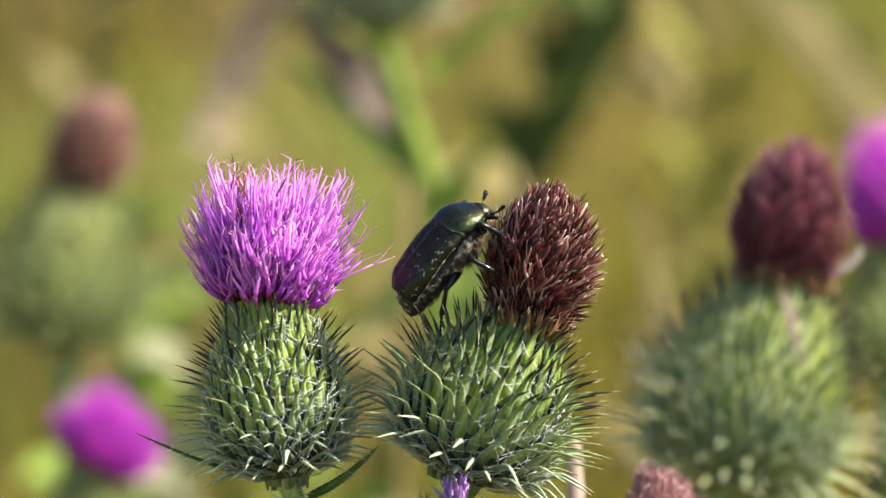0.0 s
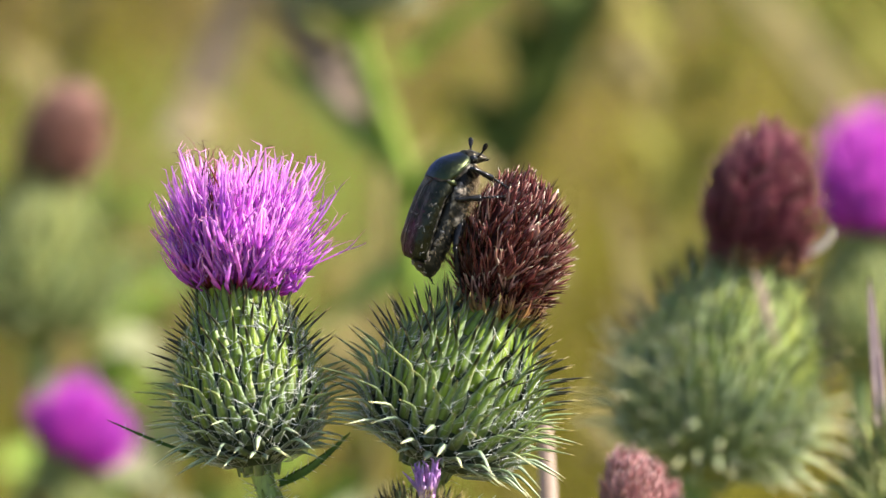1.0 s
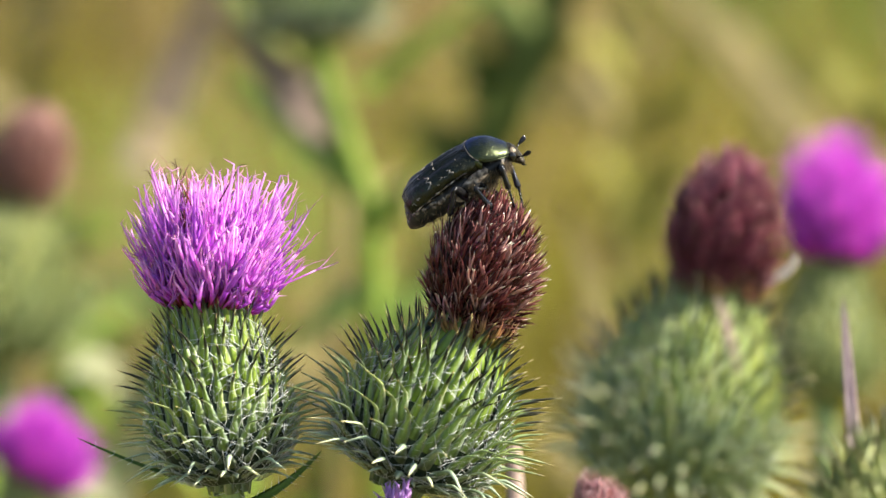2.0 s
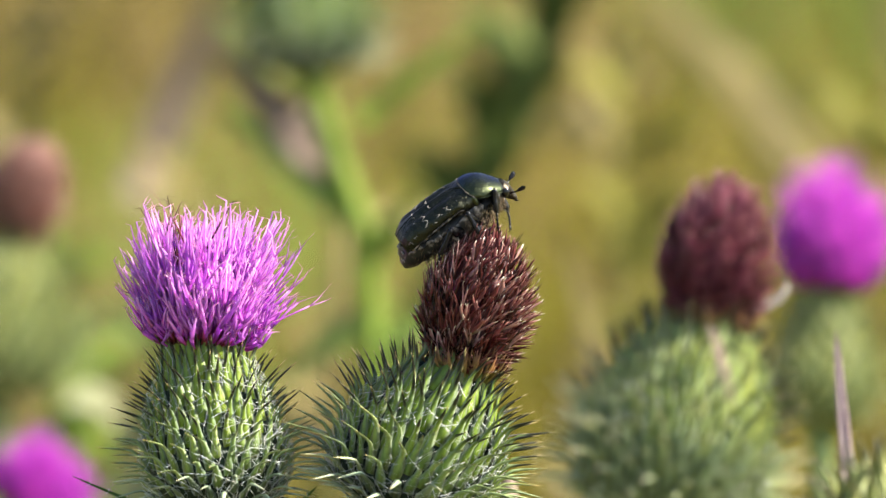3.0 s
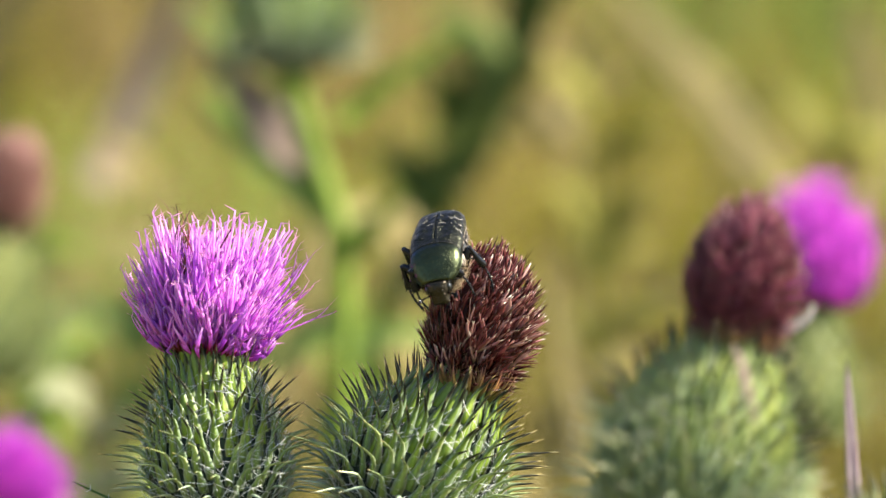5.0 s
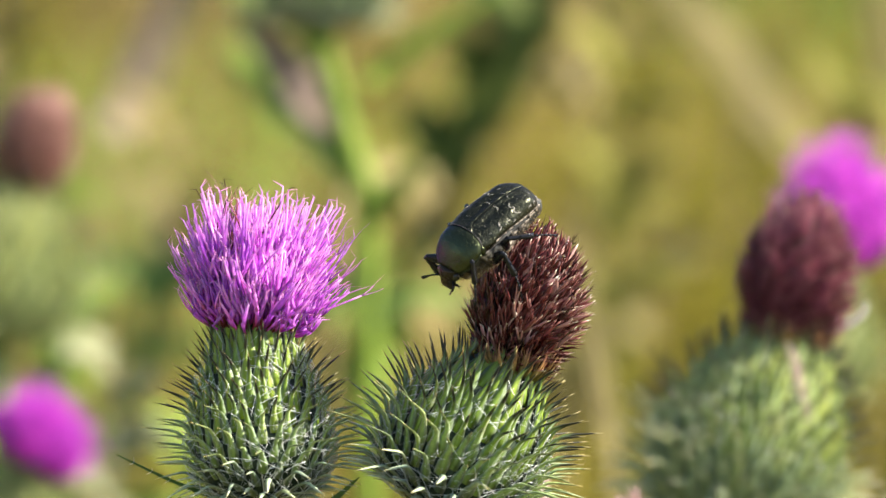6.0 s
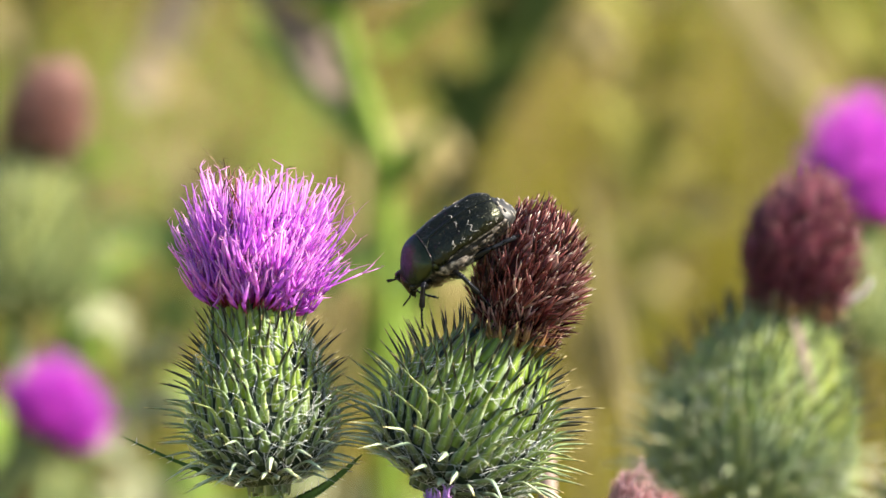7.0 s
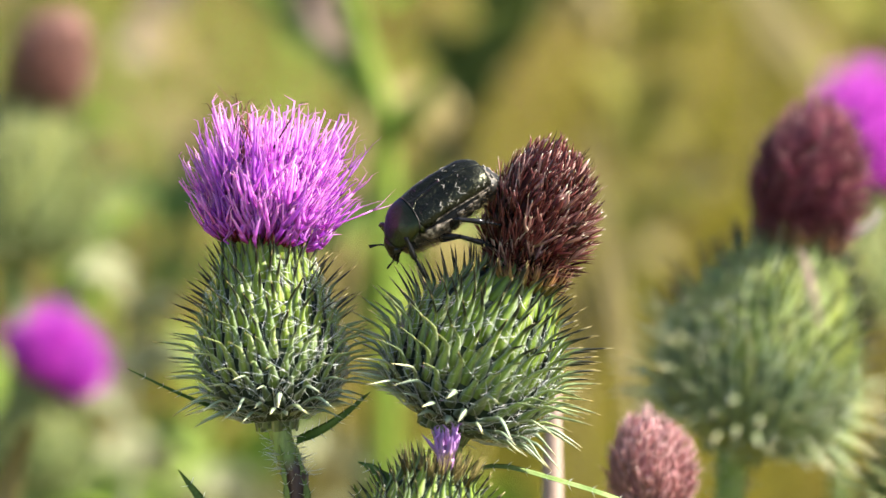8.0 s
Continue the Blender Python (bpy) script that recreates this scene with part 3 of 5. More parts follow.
def cobweb(rng, owner, base, profile, count):
    """Fine white threads slung between the spines of a head."""
    p = Pile()
    top = profile[-1][0]
    for i in range(count):
        h = top * (0.04 + 0.80 * rng.random() ** 1.5)
        a = rng.uniform(0, 2 * math.pi)
        da, dh = rng.uniform(-0.45, 0.45), rng.uniform(-4.5, 4.5)
        pts = []
        for k in range(5):
            t = k / 4
            hh = min(top, max(0.2, h + dh * t))
            r = profile_at(profile, hh)[0] + 0.5 + 1.1 * abs(2 * t - 1) + rng.uniform(0, 0.3)
            pts.append(Vector((r * math.cos(a + da * t), r * math.sin(a + da * t), hh)) * MM)
        w = rng.choice((0.018, 0.025, 0.035, 0.06)) * MM
        p.strand(pts, [w] * 5, [w] * 5, Vector((0, 0, 1)), 3)
    tagged(part("cobweb_hairs", p, M_WEB, owner, "fine white cobweb hairs", base), kind="stuff")


def stem(owner, pts, radii, material, name="stem", label="", spines=0, rng=None):
    p = Pile()
    p.strand(pts, radii, radii, Vector((1, 0, 0)), 10)
    ob = part(name, p, material, owner, label)
    if spines:
        q = Pile()
        for i in range(spines):
            k = rng.uniform(0, 0.999) * (len(pts) - 1)
            j = int(k)
            c = pts[j].lerp(pts[j + 1], k - j)
            a = rng.uniform(0, 2 * math.pi)
            r = radii[j]
            out = Vector((math.cos(a), math.sin(a), rng.uniform(-0.3, 0.5)))
            ln = rng.uniform(1.2, 3.4) * MM
            q.strand([c + out * r * 0.9, c + out * (r + ln * 0.5), c + out * (r + ln) + Vector((0, 0, rng.uniform(-0.5, 0.8) * MM))], [0.10 * MM, 0.07 * MM, 0.02 * MM], [0.10 * MM, 0.07 * MM, 0.02 * MM], Vector((0.3, 0.2, 1)), 3)
        tagged(part("stem_hairs", q, M_WEB, owner, "pale bristly stem hairs"), kind="stuff")
    return ob


def leaf(owner, pts, wide, material, face, name="leaf", label="", spines=0, rng=None, lobes=0.0):
    """A leaf with a keel along pts; face: the direction that its upper side looks."""
    p, q = Pile(), Pile()
    rings = []
    n = len(pts)
    for k, c in enumerate(pts):
        along = (pts[min(k + 1, n - 1)] - pts[max(k - 1, 0)]).normalized()
        s = along.cross(face).normalized()
        up = s.cross(along)
        w = wide[k] * (1 + lobes * (0.55 if k % 2 else -0.35))
        d = max(wide[k] * 0.10, 0.10 * MM)
        rings.append([c + s * w + up * w * 0.25, c + s * w * 0.5 + up * d * 0.5, c - up * w * 0.1, c - s * w * 0.5 + up * d * 0.5, c - s * w + up * w * 0.25, c - s * w * 0.5 - up * d, c - up * (w * 0.18 + d), c + s * w * 0.5 - up * d])
        if spines and 0 < k < n - 1:
            for sg in (-1, 1):
                e = c + s * (sg * w) + up * w * 0.25
                ln = rng.uniform(0.6, 1.3) * MM
                q.strand([e - s * (sg * 0.2 * MM), e + (s * sg + along * 0.6) * ln], [0.10 * MM, 0.02 * MM], [0.10 * MM, 0.02 * MM], up, 3)
    p.loft(rings)
    p.f.append(tuple(range(8)))
    p.f.append(tuple(len(p.v) - 8 + j for j in reversed(range(8))))
    ob = part(name, p, material, owner, label)
    if q.v:
        tagged(part("spine_fringe", q, M_WEB, ob, "pale leaf spines"), kind="stuff")
    return ob


def frame_of(a, b):
    """The pose at a whose z axis runs to b."""
    z = (Vector(b) - Vector(a)).normalized()
    x = Vector((1, 0, 0))
    x = (x - z * x.dot(z)).normalized()
    return axes(x, z.cross(x), z, Vector(a))


# outlines (height, radius) of the heads in mm
URN = [(0, 4.0), (1.5, 7.2), (4, 10.2), (9, 12.2), (15, 11.8), (21, 10.0), (27, 7.8), (32, 6.6)]
GLOBE = [(0, 5.0), (1.2, 9.0), (4, 12.6), (9, 14.4), (15, 14.2), (20, 12.6), (25, 9.8), (28.5, 7.0), (30.5, 5.4)]
BRUSH = [(1.5, 20.5), (3.5, 21.4), (5.5, 21.6), (7.6, 21.3), (9.6, 20.2), (10.9, 18.0), (11.6, 15.0), (12.0, 12.0), (12.1, 9.6), (11.2, 7.4), (9.6, 5.4)]
DOME = [(1.5, 23.0), (4, 22.5), (6.5, 21.0), (9, 18.5), (11, 15.5), (12.2, 12.5), (12.2, 9.5), (10.8, 6.0)]


def thistle(name, foot, low, neck, outline, flower, label, seed, bracts=230, size=1.0, joined=False, stem_via=None, stem_dark=False, group="thistle heads", scale=1.0, webs=170, flower_to=None, stem_r=2.2, dry=None, flower_from=None, stalk=None, tall=1.0, soft=False, deep=False, sink=1.0, tuft=1.0):
    """A thistle on its stem: foot on the ground, low: underside of its head, neck: where the flower leaves it."""
    rng = random.Random(seed)
    foot, low, neck = Vector(foot), Vector(low), Vector(neck)
    owner = thing(name, foot, label, "thistle", group)
    base = frame_of(low - foot, neck - foot)
    prof = [(h * scale, r * scale) for h, r in outline]
    stretch = (neck - low).length / (prof[-1][0] * MM)
    prof = [(h * stretch, r) for h, r in prof]
    cup = Vector(flower_from) - foot if flower_from else neck - foot
    via = Vector(stem_via) - foot if stem_via else (low - foot) * 0.6
    top = low - foot + (neck - low) * 0.06
    pts = bezier(Vector((0, 0, -0.01)), Vector((via.x * 0.6, via.y * 0.6, via.z * 0.5)), via, 7)[:-1] + bezier(via, via.lerp(top, 0.6) + (low - neck) * 0.15, top, 8)
    n = len(pts)
    rad = [stem_r * MM * (1.25 - 0.25 * k / (n - 1)) for k in range(n)]
    rad[-1], rad[-2] = stem_r * 1.5 * MM, stem_r * 1.15 * MM
    stem(owner, pts, rad, M_STEM_TWO if stem_dark else stalk or M_STEM, "stem", "green stem turning purple brown below" if stem_dark else "", 0 if joined else 150, rng)
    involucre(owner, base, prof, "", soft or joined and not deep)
    head_bracts(rng, owner, base, prof, bracts, size, joined, soft, deep)
    if webs:
        cobweb(rng, owner, base, prof, webs)
    crown = frame_of(cup, (flower_to and Vector(flower_to) - foot) or (neck - foot) * 2 - (low - foot))
    crown = crown @ Matrix.Translation((0, 0, -sink * MM)) @ Matrix.Scale(tall, 4, (0, 0, 1))
    k = scale
    if flower == "live":
        corolla(rng, owner, crown, (4.0 if joined else 3.3) * k, [(r * k, h * k) for r, h in (DOME if joined else BRUSH)], 295, M_LIVE, (0.52 if joined else 0.46) * k, 3, 1.4 if joined else 1.6, (7.5 if joined else 7.4) * k, joined, "floret", 150 if joined else 210, 0.40 if joined else 0.58)
        if not joined:
            collar(rng, owner, crown, k)
    elif flower == "dry":
        withered_tuft(rng, owner, crown, k * tuft, dry or M_DRY, joined)
    return owner, rng


# ---- ground and meadow ----
def ground_sheet():
    p = Pile()
    xs = sorted(set([-400, -120, -40, -15] + [k * 0.5 for k in range(-16, 17)] + [15, 40, 120, 400]))
    ys = sorted(set([-400, -120, -40, -12, -4] + [k * 0.5 for k in range(-4, 25)] + [15, 25, 60, 150, 400]))
    for y in ys:
        for x in xs:
            z = 0.03 * noise.noise(Vector((x * 0.7, y * 0.7, 0))) if abs(x) < 9 and -3 < y < 13 else 0.0
            p.v.append(Vector((x, y, z)))
            p.uv.append((x, y))
    w = len(xs)
    for j in range(len(ys) - 1):
        for i in range(w - 1):
            p.f.append((j * w + i, j * w + i + 1, (j + 1) * w + i + 1, (j + 1) * w + i))
    ob = part("ground", p, M_GROUND, None)
    return tagged(ob, "dry olive and tan meadow ground", "ground", kind="structure")


ground_sheet()


def grass(name, label, material, count, seed, spots, tall, wide):
    """Joined blades of grass. spots: (x, y, radius along x, radius along y, weight)."""
    rng = random.Random(seed)
    p = Pile()
    total = sum(s[4] for s in spots)
    for i in range(count):
        pick = rng.uniform(0, total)
        for sx, sy, rx, ry, wt in spots:
            pick -= wt
            if pick <= 0:
                break
        x = sx + (rng.uniform(-1, 1) + rng.uniform(-1, 1)) * 0.72 * rx
        y = sy + (rng.uniform(-1, 1) + rng.uniform(-1, 1)) * 0.72 * ry
        h = tall * rng.uniform(0.55, 1.15)
        lean = Vector((rng.uniform(-1, 1), rng.uniform(-1, 1), 0)) * h * 0.35
        a = Vector((x, y, -0.03))
        mid = a + Vector((lean.x * 0.3, lean.y * 0.3, h * 0.62))
        tip = a + lean + Vector((0, 0, h))
        w = wide * rng.uniform(0.6, 1.3)
        p.strand([a, mid, tip], [w, w * 0.8, w * 0.08], [w * 0.2, w * 0.2, w * 0.05], Vector((rng.uniform(-1, 1), rng.uniform(-1, 1), 0)), 3)
    ob = part(name, p, material, None)
    return tagged(ob, label, "grass", kind="stuff")


grass("meadow_grass", "olive yellow-green meadow grass in sunlight", M_GRASS, 15000, 3, [(0, 5.2, 1.7, 2.8, 0.8), (0.05, 2.3, 0.55, 0.5, 0.5)], 0.42, 0.006)
grass("dry_grass", "tan dry grass in patches", M_GRASS_DRY, 5200, 4, [(-0.42, 4.6, 0.14, 1.0, 0.5), (0.42, 5.0, 0.22, 0.7, 0.7), (-0.07, 3.2, 0.10, 0.4, 0.4), (0.05, 2.3, 0.5, 0.4, 0.35), (-0.17, 2.0, 0.07, 0.3, 0.3)], 0.44, 0.006)
grass("green_grass", "fresh green grass patches", M_GRASS_GREEN, 4000, 5, [(-0.24, 2.2, 0.10, 0.3, 0.6), (0.05, 4.3, 0.15, 0.7, 0.4), (0.30, 3.6, 0.10, 0.4, 0.4)], 0.42, 0.008)

grass("tall_grass", "sunlit olive grass tips close behind the thistles", M_GRASS, 1500, 6, [(0.0, 1.25, 0.34, 0.28, 1.0)], 0.47, 0.005)

grass("short_grass", "short sparse grass over the meadow ground", M_GRASS, 12000, 7, [(0.0, 1.5, 4.0, 4.5, 1.0), (0.0, 0.6, 1.5, 1.5, 0.4)], 0.16, 0.004)

# ---- thistles in focus ----
left_thistle, rng_l = thistle("thistle", (-0.030, 0.005, 0), (-0.0489, -0.0066, 0.7680), (-0.0523, 0.0001, 0.8003), URN, "live", "purple flowering thistle head on a bristly green stem", 11, 310, 1.06, stem_via=(-0.0450, -0.0088, 0.7590), stem_dark=True, stem_r=1.85, flower_to=(-0.0500, 0.0048, 0.8224), webs=1000, sink=2.4, tall=1.07)
right_thistle, rng_r = thistle("thistle", (-0.006, 0.02, 0), (-0.0191, -0.0068, 0.7680), (-0.0070, -0.0013, 0.7940), GLOBE, "dry", "green thistle head with a withered maroon tuft", 23, 300, 1.28, stem_via=(-0.014, -0.004, 0.745), flower_from=(-0.0055, -0.0012, 0.7938), flower_to=(-0.0010, 0.0036, 0.8167), webs=900)
small_thistle, rng_s = thistle("thistle", (-0.024, -0.03, 0), (-0.0236, -0.0262, 0.7400), (-0.0200, -0.0235, 0.7640), GLOBE, "none", "small thistle head with a few last lilac florets", 31, 280, 0.95, stem_via=(-0.024, -0.028, 0.72), scale=0.85, webs=90)
front_thistle, rng_f = thistle("thistle", (0.022, -0.11, 0), (0.0260, -0.1295, 0.7930), (0.0355, -0.1226, 0.8243), GLOBE, "dry", "large spiny green thistle head with a brown purple tuft", 47, 430, 1.08, stem_via=(0.027, -0.127, 0.77), flower_to=(0.0385, -0.1180, 0.8461), webs=160, soft=True, dry=M_DRY_PURPLE, tuft=0.90)


def at(owner, *points):
    return [Vector(p) - owner.location for p in points]


def smooth(points, count):
    """Rounds a few points into a line of count points."""
    a = np.array([tuple(p) for p in points])
    k = np.linspace(0, len(a) - 1, count)
    base = np.stack([np.interp(k, range(len(a)), a[:, j]) for j in range(3)], 1)
    for _ in range(2):
        base[1:-1] = 0.25 * base[:-2] + 0.5 * base[1:-1] + 0.25 * base[2:]
    return [Vector(p) for p in base]


def taper(count, most, foot=0.6, tip=0.06):
    return [most * (foot + (1 - foot) * min(1, 4 * t)) * (1 - t) ** 0.7 + tip * most for t in (k / (count - 1) for k in range(count))]


# narrow leaves under the flowering head, and one lower on its stem
leaf(left_thistle, smooth(at(left_thistle, (-0.0485, -0.0072, 0.7672), (-0.0560, -0.0085, 0.7692), (-0.0660, -0.0072, 0.7725), (-0.0756, -0.0050, 0.7766)), 10), taper(10, 0.00085), M_LEAF, Vector((0.2, -0.5, 1)), "bract_leaf", "narrow dark green bract leaf", 1, rng_l)
leaf(left_thistle, smooth(at(left_thistle, (-0.0452, -0.0075, 0.7648), (-0.0410, -0.0095, 0.7670), (-0.0365, -0.0080, 0.7700), (-0.0323, -0.0056, 0.7737)), 10), taper(10, 0.00135), M_LEAF, Vector((-0.2, -0.8, 1)), "bract_leaf", "narrow dark green bract leaf", 1, rng_l)
leaf(left_thistle, smooth(at(left_thistle, (-0.0440, -0.0080, 0.735), (-0.0540, -0.0100, 0.7440), (-0.0610, -0.0095, 0.7525), (-0.0660, -0.0088, 0.7592)), 9), taper(9, 0.0020), M_LEAF, Vector((0.4, -0.9, 0.6)), "leaf", "spine-tipped dark green leaf", 1, rng_l)
# toothed wings down its stem
for dx, face in ((-0.0016, -0.8), (0.0018, 0.8)):
    leaf(left_thistle, smooth(at(left_thistle, (-0.0436 + dx, -0.0105, 0.7440), (-0.0442 + dx, -0.0108, 0.7510), (-0.0452 + dx, -0.0104, 0.7575), (-0.0468 + dx * 0.9, -0.0095, 0.7645)), 13), taper(13, 0.0008, 0.5, 0.2), M_STEM, Vector((face, -1, 0.1)), "stem_wing", "toothed green stem wing", 1, rng_l, 0.9)
# stalked leaf and dark leaf tips below the withered head
leaf(right_thistle, smooth(at(right_thistle, (-0.0140, -0.0070, 0.7600), (-0.0090, -0.0085, 0.7620), (0.0010, -0.0090, 0.7592), (0.0128, -0.0093, 0.7563), (0.0300, -0.0095, 0.7480)), 12), [0.0007] * 11 + [0.0003], M_STEM, Vector((0.1, -0.4, 1)), "leaf_stalk", "bright green leaf stalk", 1, rng_r)
leaf(small_thistle, smooth(at(small_thistle, (-0.0260, -0.0200, 0.7560), (-0.0300, -0.0190, 0.7625), (-0.0340, -0.0180, 0.7640)), 8), taper(8, 0.0017), M_LEAF, Vector((0, -0.6, 1)), "leaf", "dark green spiny leaf", 1, rng_s, 0.4)
leaf(small_thistle, smooth(at(small_thistle, (-0.0270, -0.0220, 0.7500), (-0.0325, -0.0220, 0.7550), (-0.0345, -0.0225, 0.7610)), 8), taper(8, 0.0016), M_LEAF, Vector((0.6, -0.9, 0.3)), "leaf", "dark green spiny leaf", 1, rng_s, 0.4)


def last_florets(owner, neck, rng):
    """A few lilac florets and straw bristles that stand in the small head."""
    base = frame_of(Vector(neck) - owner.location, Vector(neck) - owner.location + Vector((0.0015, 0.001, 0.01)))
    for i in range(11):
        p = floret_pile(rng, (rng.uniform(0, 1.4), -1.0), (rng.uniform(0.3, 2.4), rng.uniform(6.0, 9.4)), 0.8, 2, 0.80, 0.9, None, rng.uniform(0, 6.28), 0.5)
        part("floret", p, M_LILAC, owner, "", base @ pose(0.0016, 0, 0, 0, -14, 0))
    p = Pile()
    for i in range(150):
        t = rng.uniform(0, 6.28)
        r = rng.uniform(2.2, 6.0)
        a = Vector((r * math.cos(t), r * math.sin(t), -1.5)) * MM
        b = a + Vector((0.45 * r * math.cos(t), 0.45 * r * math.sin(t), rng.uniform(3.0, 6.5))) * MM
        p.strand([a, a.lerp(b, 0.5), b], [0.16 * MM, 0.12 * MM, 0.02 * MM], [0.16 * MM, 0.12 * MM, 0.02 * MM], Vector((0, 0.3, 1)), 3)
    tagged(part("bristle_ring", p, M_STRAW, owner, "straw-coloured bristles", base), kind="stuff")


last_florets(small_thistle, (-0.0200, -0.0235, 0.7640), rng_s)
# pale fluff on the near head
leaf(front_thistle, smooth(at(front_thistle, (0.0420, -0.1222, 0.8258), (0.0455, -0.1228, 0.8268), (0.0480, -0.1222, 0.8290), (0.0478, -0.1215, 0.8305)), 8), taper(8, 0.0008, 0.4, 0.2), M_PETAL, Vector((0, -0.8, 0.6)), "fluff", "pale curled seed fluff")

# ---- thistles further off ----
left_far, rng_1 = thistle("thistle", (-0.13, 0.60, 0), (-0.1440, 0.5552, 0.6702), (-0.1404, 0.5643, 0.7134), GLOBE, "dry", "far grey-green thistle head with a brown tuft", 51, 220, 1.75, True, scale=1.3, webs=0, flower_to=(-0.1320, 0.568, 0.735), dry=M_DRY_PINK, tuft=0.88)
left_bloom, rng_2 = thistle("thistle", (-0.12, 0.53, 0), (-0.1330, 0.497, 0.620), (-0.1318, 0.501, 0.650), URN, "live", "far thistle in purple bloom among leaves", 52, 170, 1.2, True, webs=0, flower_to=(-0.1235, 0.5035, 0.664), scale=1.1, tall=0.85)
right_bloom, rng_3 = thistle("thistle", (0.095, 0.45, 0), (0.0780, 0.4060, 0.6899), (0.0812, 0.4132, 0.7239), URN, "live", "far thistle in purple bloom on a leaning stem", 53, 170, 1.2, True, webs=0, flower_to=(0.0838, 0.4193, 0.7525), scale=1.1, tall=1.26)
top_far, rng_4 = thistle("thistle", (-0.030, 0.72, 0), (-0.0605, 0.7219, 0.7332), (-0.0611, 0.7298, 0.7705), GLOBE, "dry", "far grey-green thistle head on a leafy stem", 54, 220, 1.75, True, stem_via=(-0.0445, 0.7114, 0.684), scale=1.25, webs=0, stem_r=3.4, stalk=M_LEAF_BRIGHT, deep=True)
pink_far, rng_5 = thistle("thistle", (0.022, 0.06, 0), (0.0220, 0.0429, 0.7108), (0.0207, 0.0486, 0.7373), URN, "dry", "small thistle head with a pinkish brown tuft", 55, 150, 0.9, True, scale=0.82, webs=0, flower_to=(0.0186, 0.0524, 0.7555), dry=M_DRY_PALE)
edge_bud, rng_6 = thistle("thistle", (0.070, -0.08, 0), (0.0637, -0.1080, 0.7728), (0.0624, -0.1030, 0.7962), GLOBE, "none", "spiny grey-green thistle bud with a pointed leaf", 56, 240, 1.3, True, scale=0.85, webs=0)
leaf(edge_bud, smooth(at(edge_bud, (0.0580, -0.0906, 0.7826), (0.0571, -0.0876, 0.7969), (0.0563, -0.0849, 0.8095), (0.0560, -0.0834, 0.8162)), 9), taper(9, 0.0014, 0.9), plant_material("purplish leaf", (0.32, 0.22, 0.26), (0.48, 0.38, 0.38), 300, 0.2), Vector((0.2, -1, 0.2)), "leaf", "purplish pointed leaf", 0)

# leaves of the far plants
for owner, rng, pts, wide, mat, face, words in (
        (top_far, rng_4, ((-0.0450, 0.7114, 0.686), (-0.0640, 0.7150, 0.7030), (-0.0900, 0.7198, 0.7240)), 0.0062, M_LEAF_GREY, (0.3, -0.7, 0.8), "grey-green leaf"),
        (top_far, rng_4, ((-0.0450, 0.7180, 0.7180), (-0.0250, 0.7220, 0.7345), (-0.0040, 0.7260, 0.7480)), 0.0050, M_LEAF_BRIGHT, (-0.3, -0.7, 0.8), "bright green leaf"),
        (top_far, rng_4, ((-0.0450, 0.7100, 0.6760), (-0.0330, 0.7080, 0.6900), (-0.0260, 0.7050, 0.7000)), 0.0050, M_LEAF_BRIGHT, (-0.3, -0.9, 0.5), "bright green leaf"),
        (top_far, rng_4, ((-0.0440, 0.7080, 0.6600), (-0.0600, 0.7050, 0.6500), (-0.0760, 0.7040, 0.6380)), 0.0055, M_LEAF_GREY, (0.3, -0.6, 0.8), "grey-green leaf"),
        (top_far, rng_4, ((-0.0440, 0.7080, 0.6480), (-0.0250, 0.7050, 0.6560), (-0.0120, 0.7040, 0.6500)), 0.0055, M_LEAF_GREY, (-0.3, -0.6, 0.8), "grey-green leaf"),
        (left_bloom, rng_2, ((-0.1310, 0.4950, 0.6200), (-0.1480, 0.4900, 0.6330), (-0.1680, 0.4850, 0.6300)), 0.0070, M_LEAF_BRIGHT, (0.0, -0.6, 0.8), "bright green leaf"),
        (left_bloom, rng_2, ((-0.1300, 0.4950, 0.6080), (-0.1180, 0.4900, 0.6180), (-0.1020, 0.4850, 0.6120)), 0.0065, M_LEAF_BRIGHT, (0.0, -0.6, 0.8), "bright green leaf"),
        (left_bloom, rng_2, ((-0.1300, 0.4950, 0.6000), (-0.1450, 0.4900, 0.6050), (-0.1600, 0.4850, 0.5980)), 0.0080, M_LEAF_BRIGHT, (0.0, -0.6, 0.8), "bright green leaf")):
    leaf(owner, smooth(at(owner, *pts), 9), taper(9, wide, 0.5), mat, Vector(face), "leaf", words, 0, rng, 0.45)


def leafy_stalk(name, foot, top, leaves, mat, label, category, wide, stem_wide=0.0022):
    """A loose upright plant with leaves along its stalk. leaves: (height share, sideways, up, depth) of each tip."""
    foot, top = Vector(foot), Vector(top)
    owner = thing(name, foot, label, category)
    rise = top - foot
    stem(owner, [rise * t + Vector((0.006 * math.sin(3 * t), 0, 0)) for t in (-0.01, 0.3, 0.6, 0.8, 1.0)], [stem_wide * f for f in (1.5, 1.3, 1.1, 0.9, 0.4)], mat)
    for share, dx, dz, dy in leaves:
        a = rise * share + Vector((0.006 * math.sin(3 * share), 0, 0))
        b = a + Vector((dx, dy, dz))
        leaf(owner, smooth([a, a.lerp(b, 0.5) + Vector((0, 0, 0.12 * abs(dx) + 0.004)), b], 8), taper(8, wide, 0.45), mat, Vector((-0.3 if dx > 0 else 0.3, -0.8, 0.7)), "leaf", "", 0, None, 0.35)
    return owner


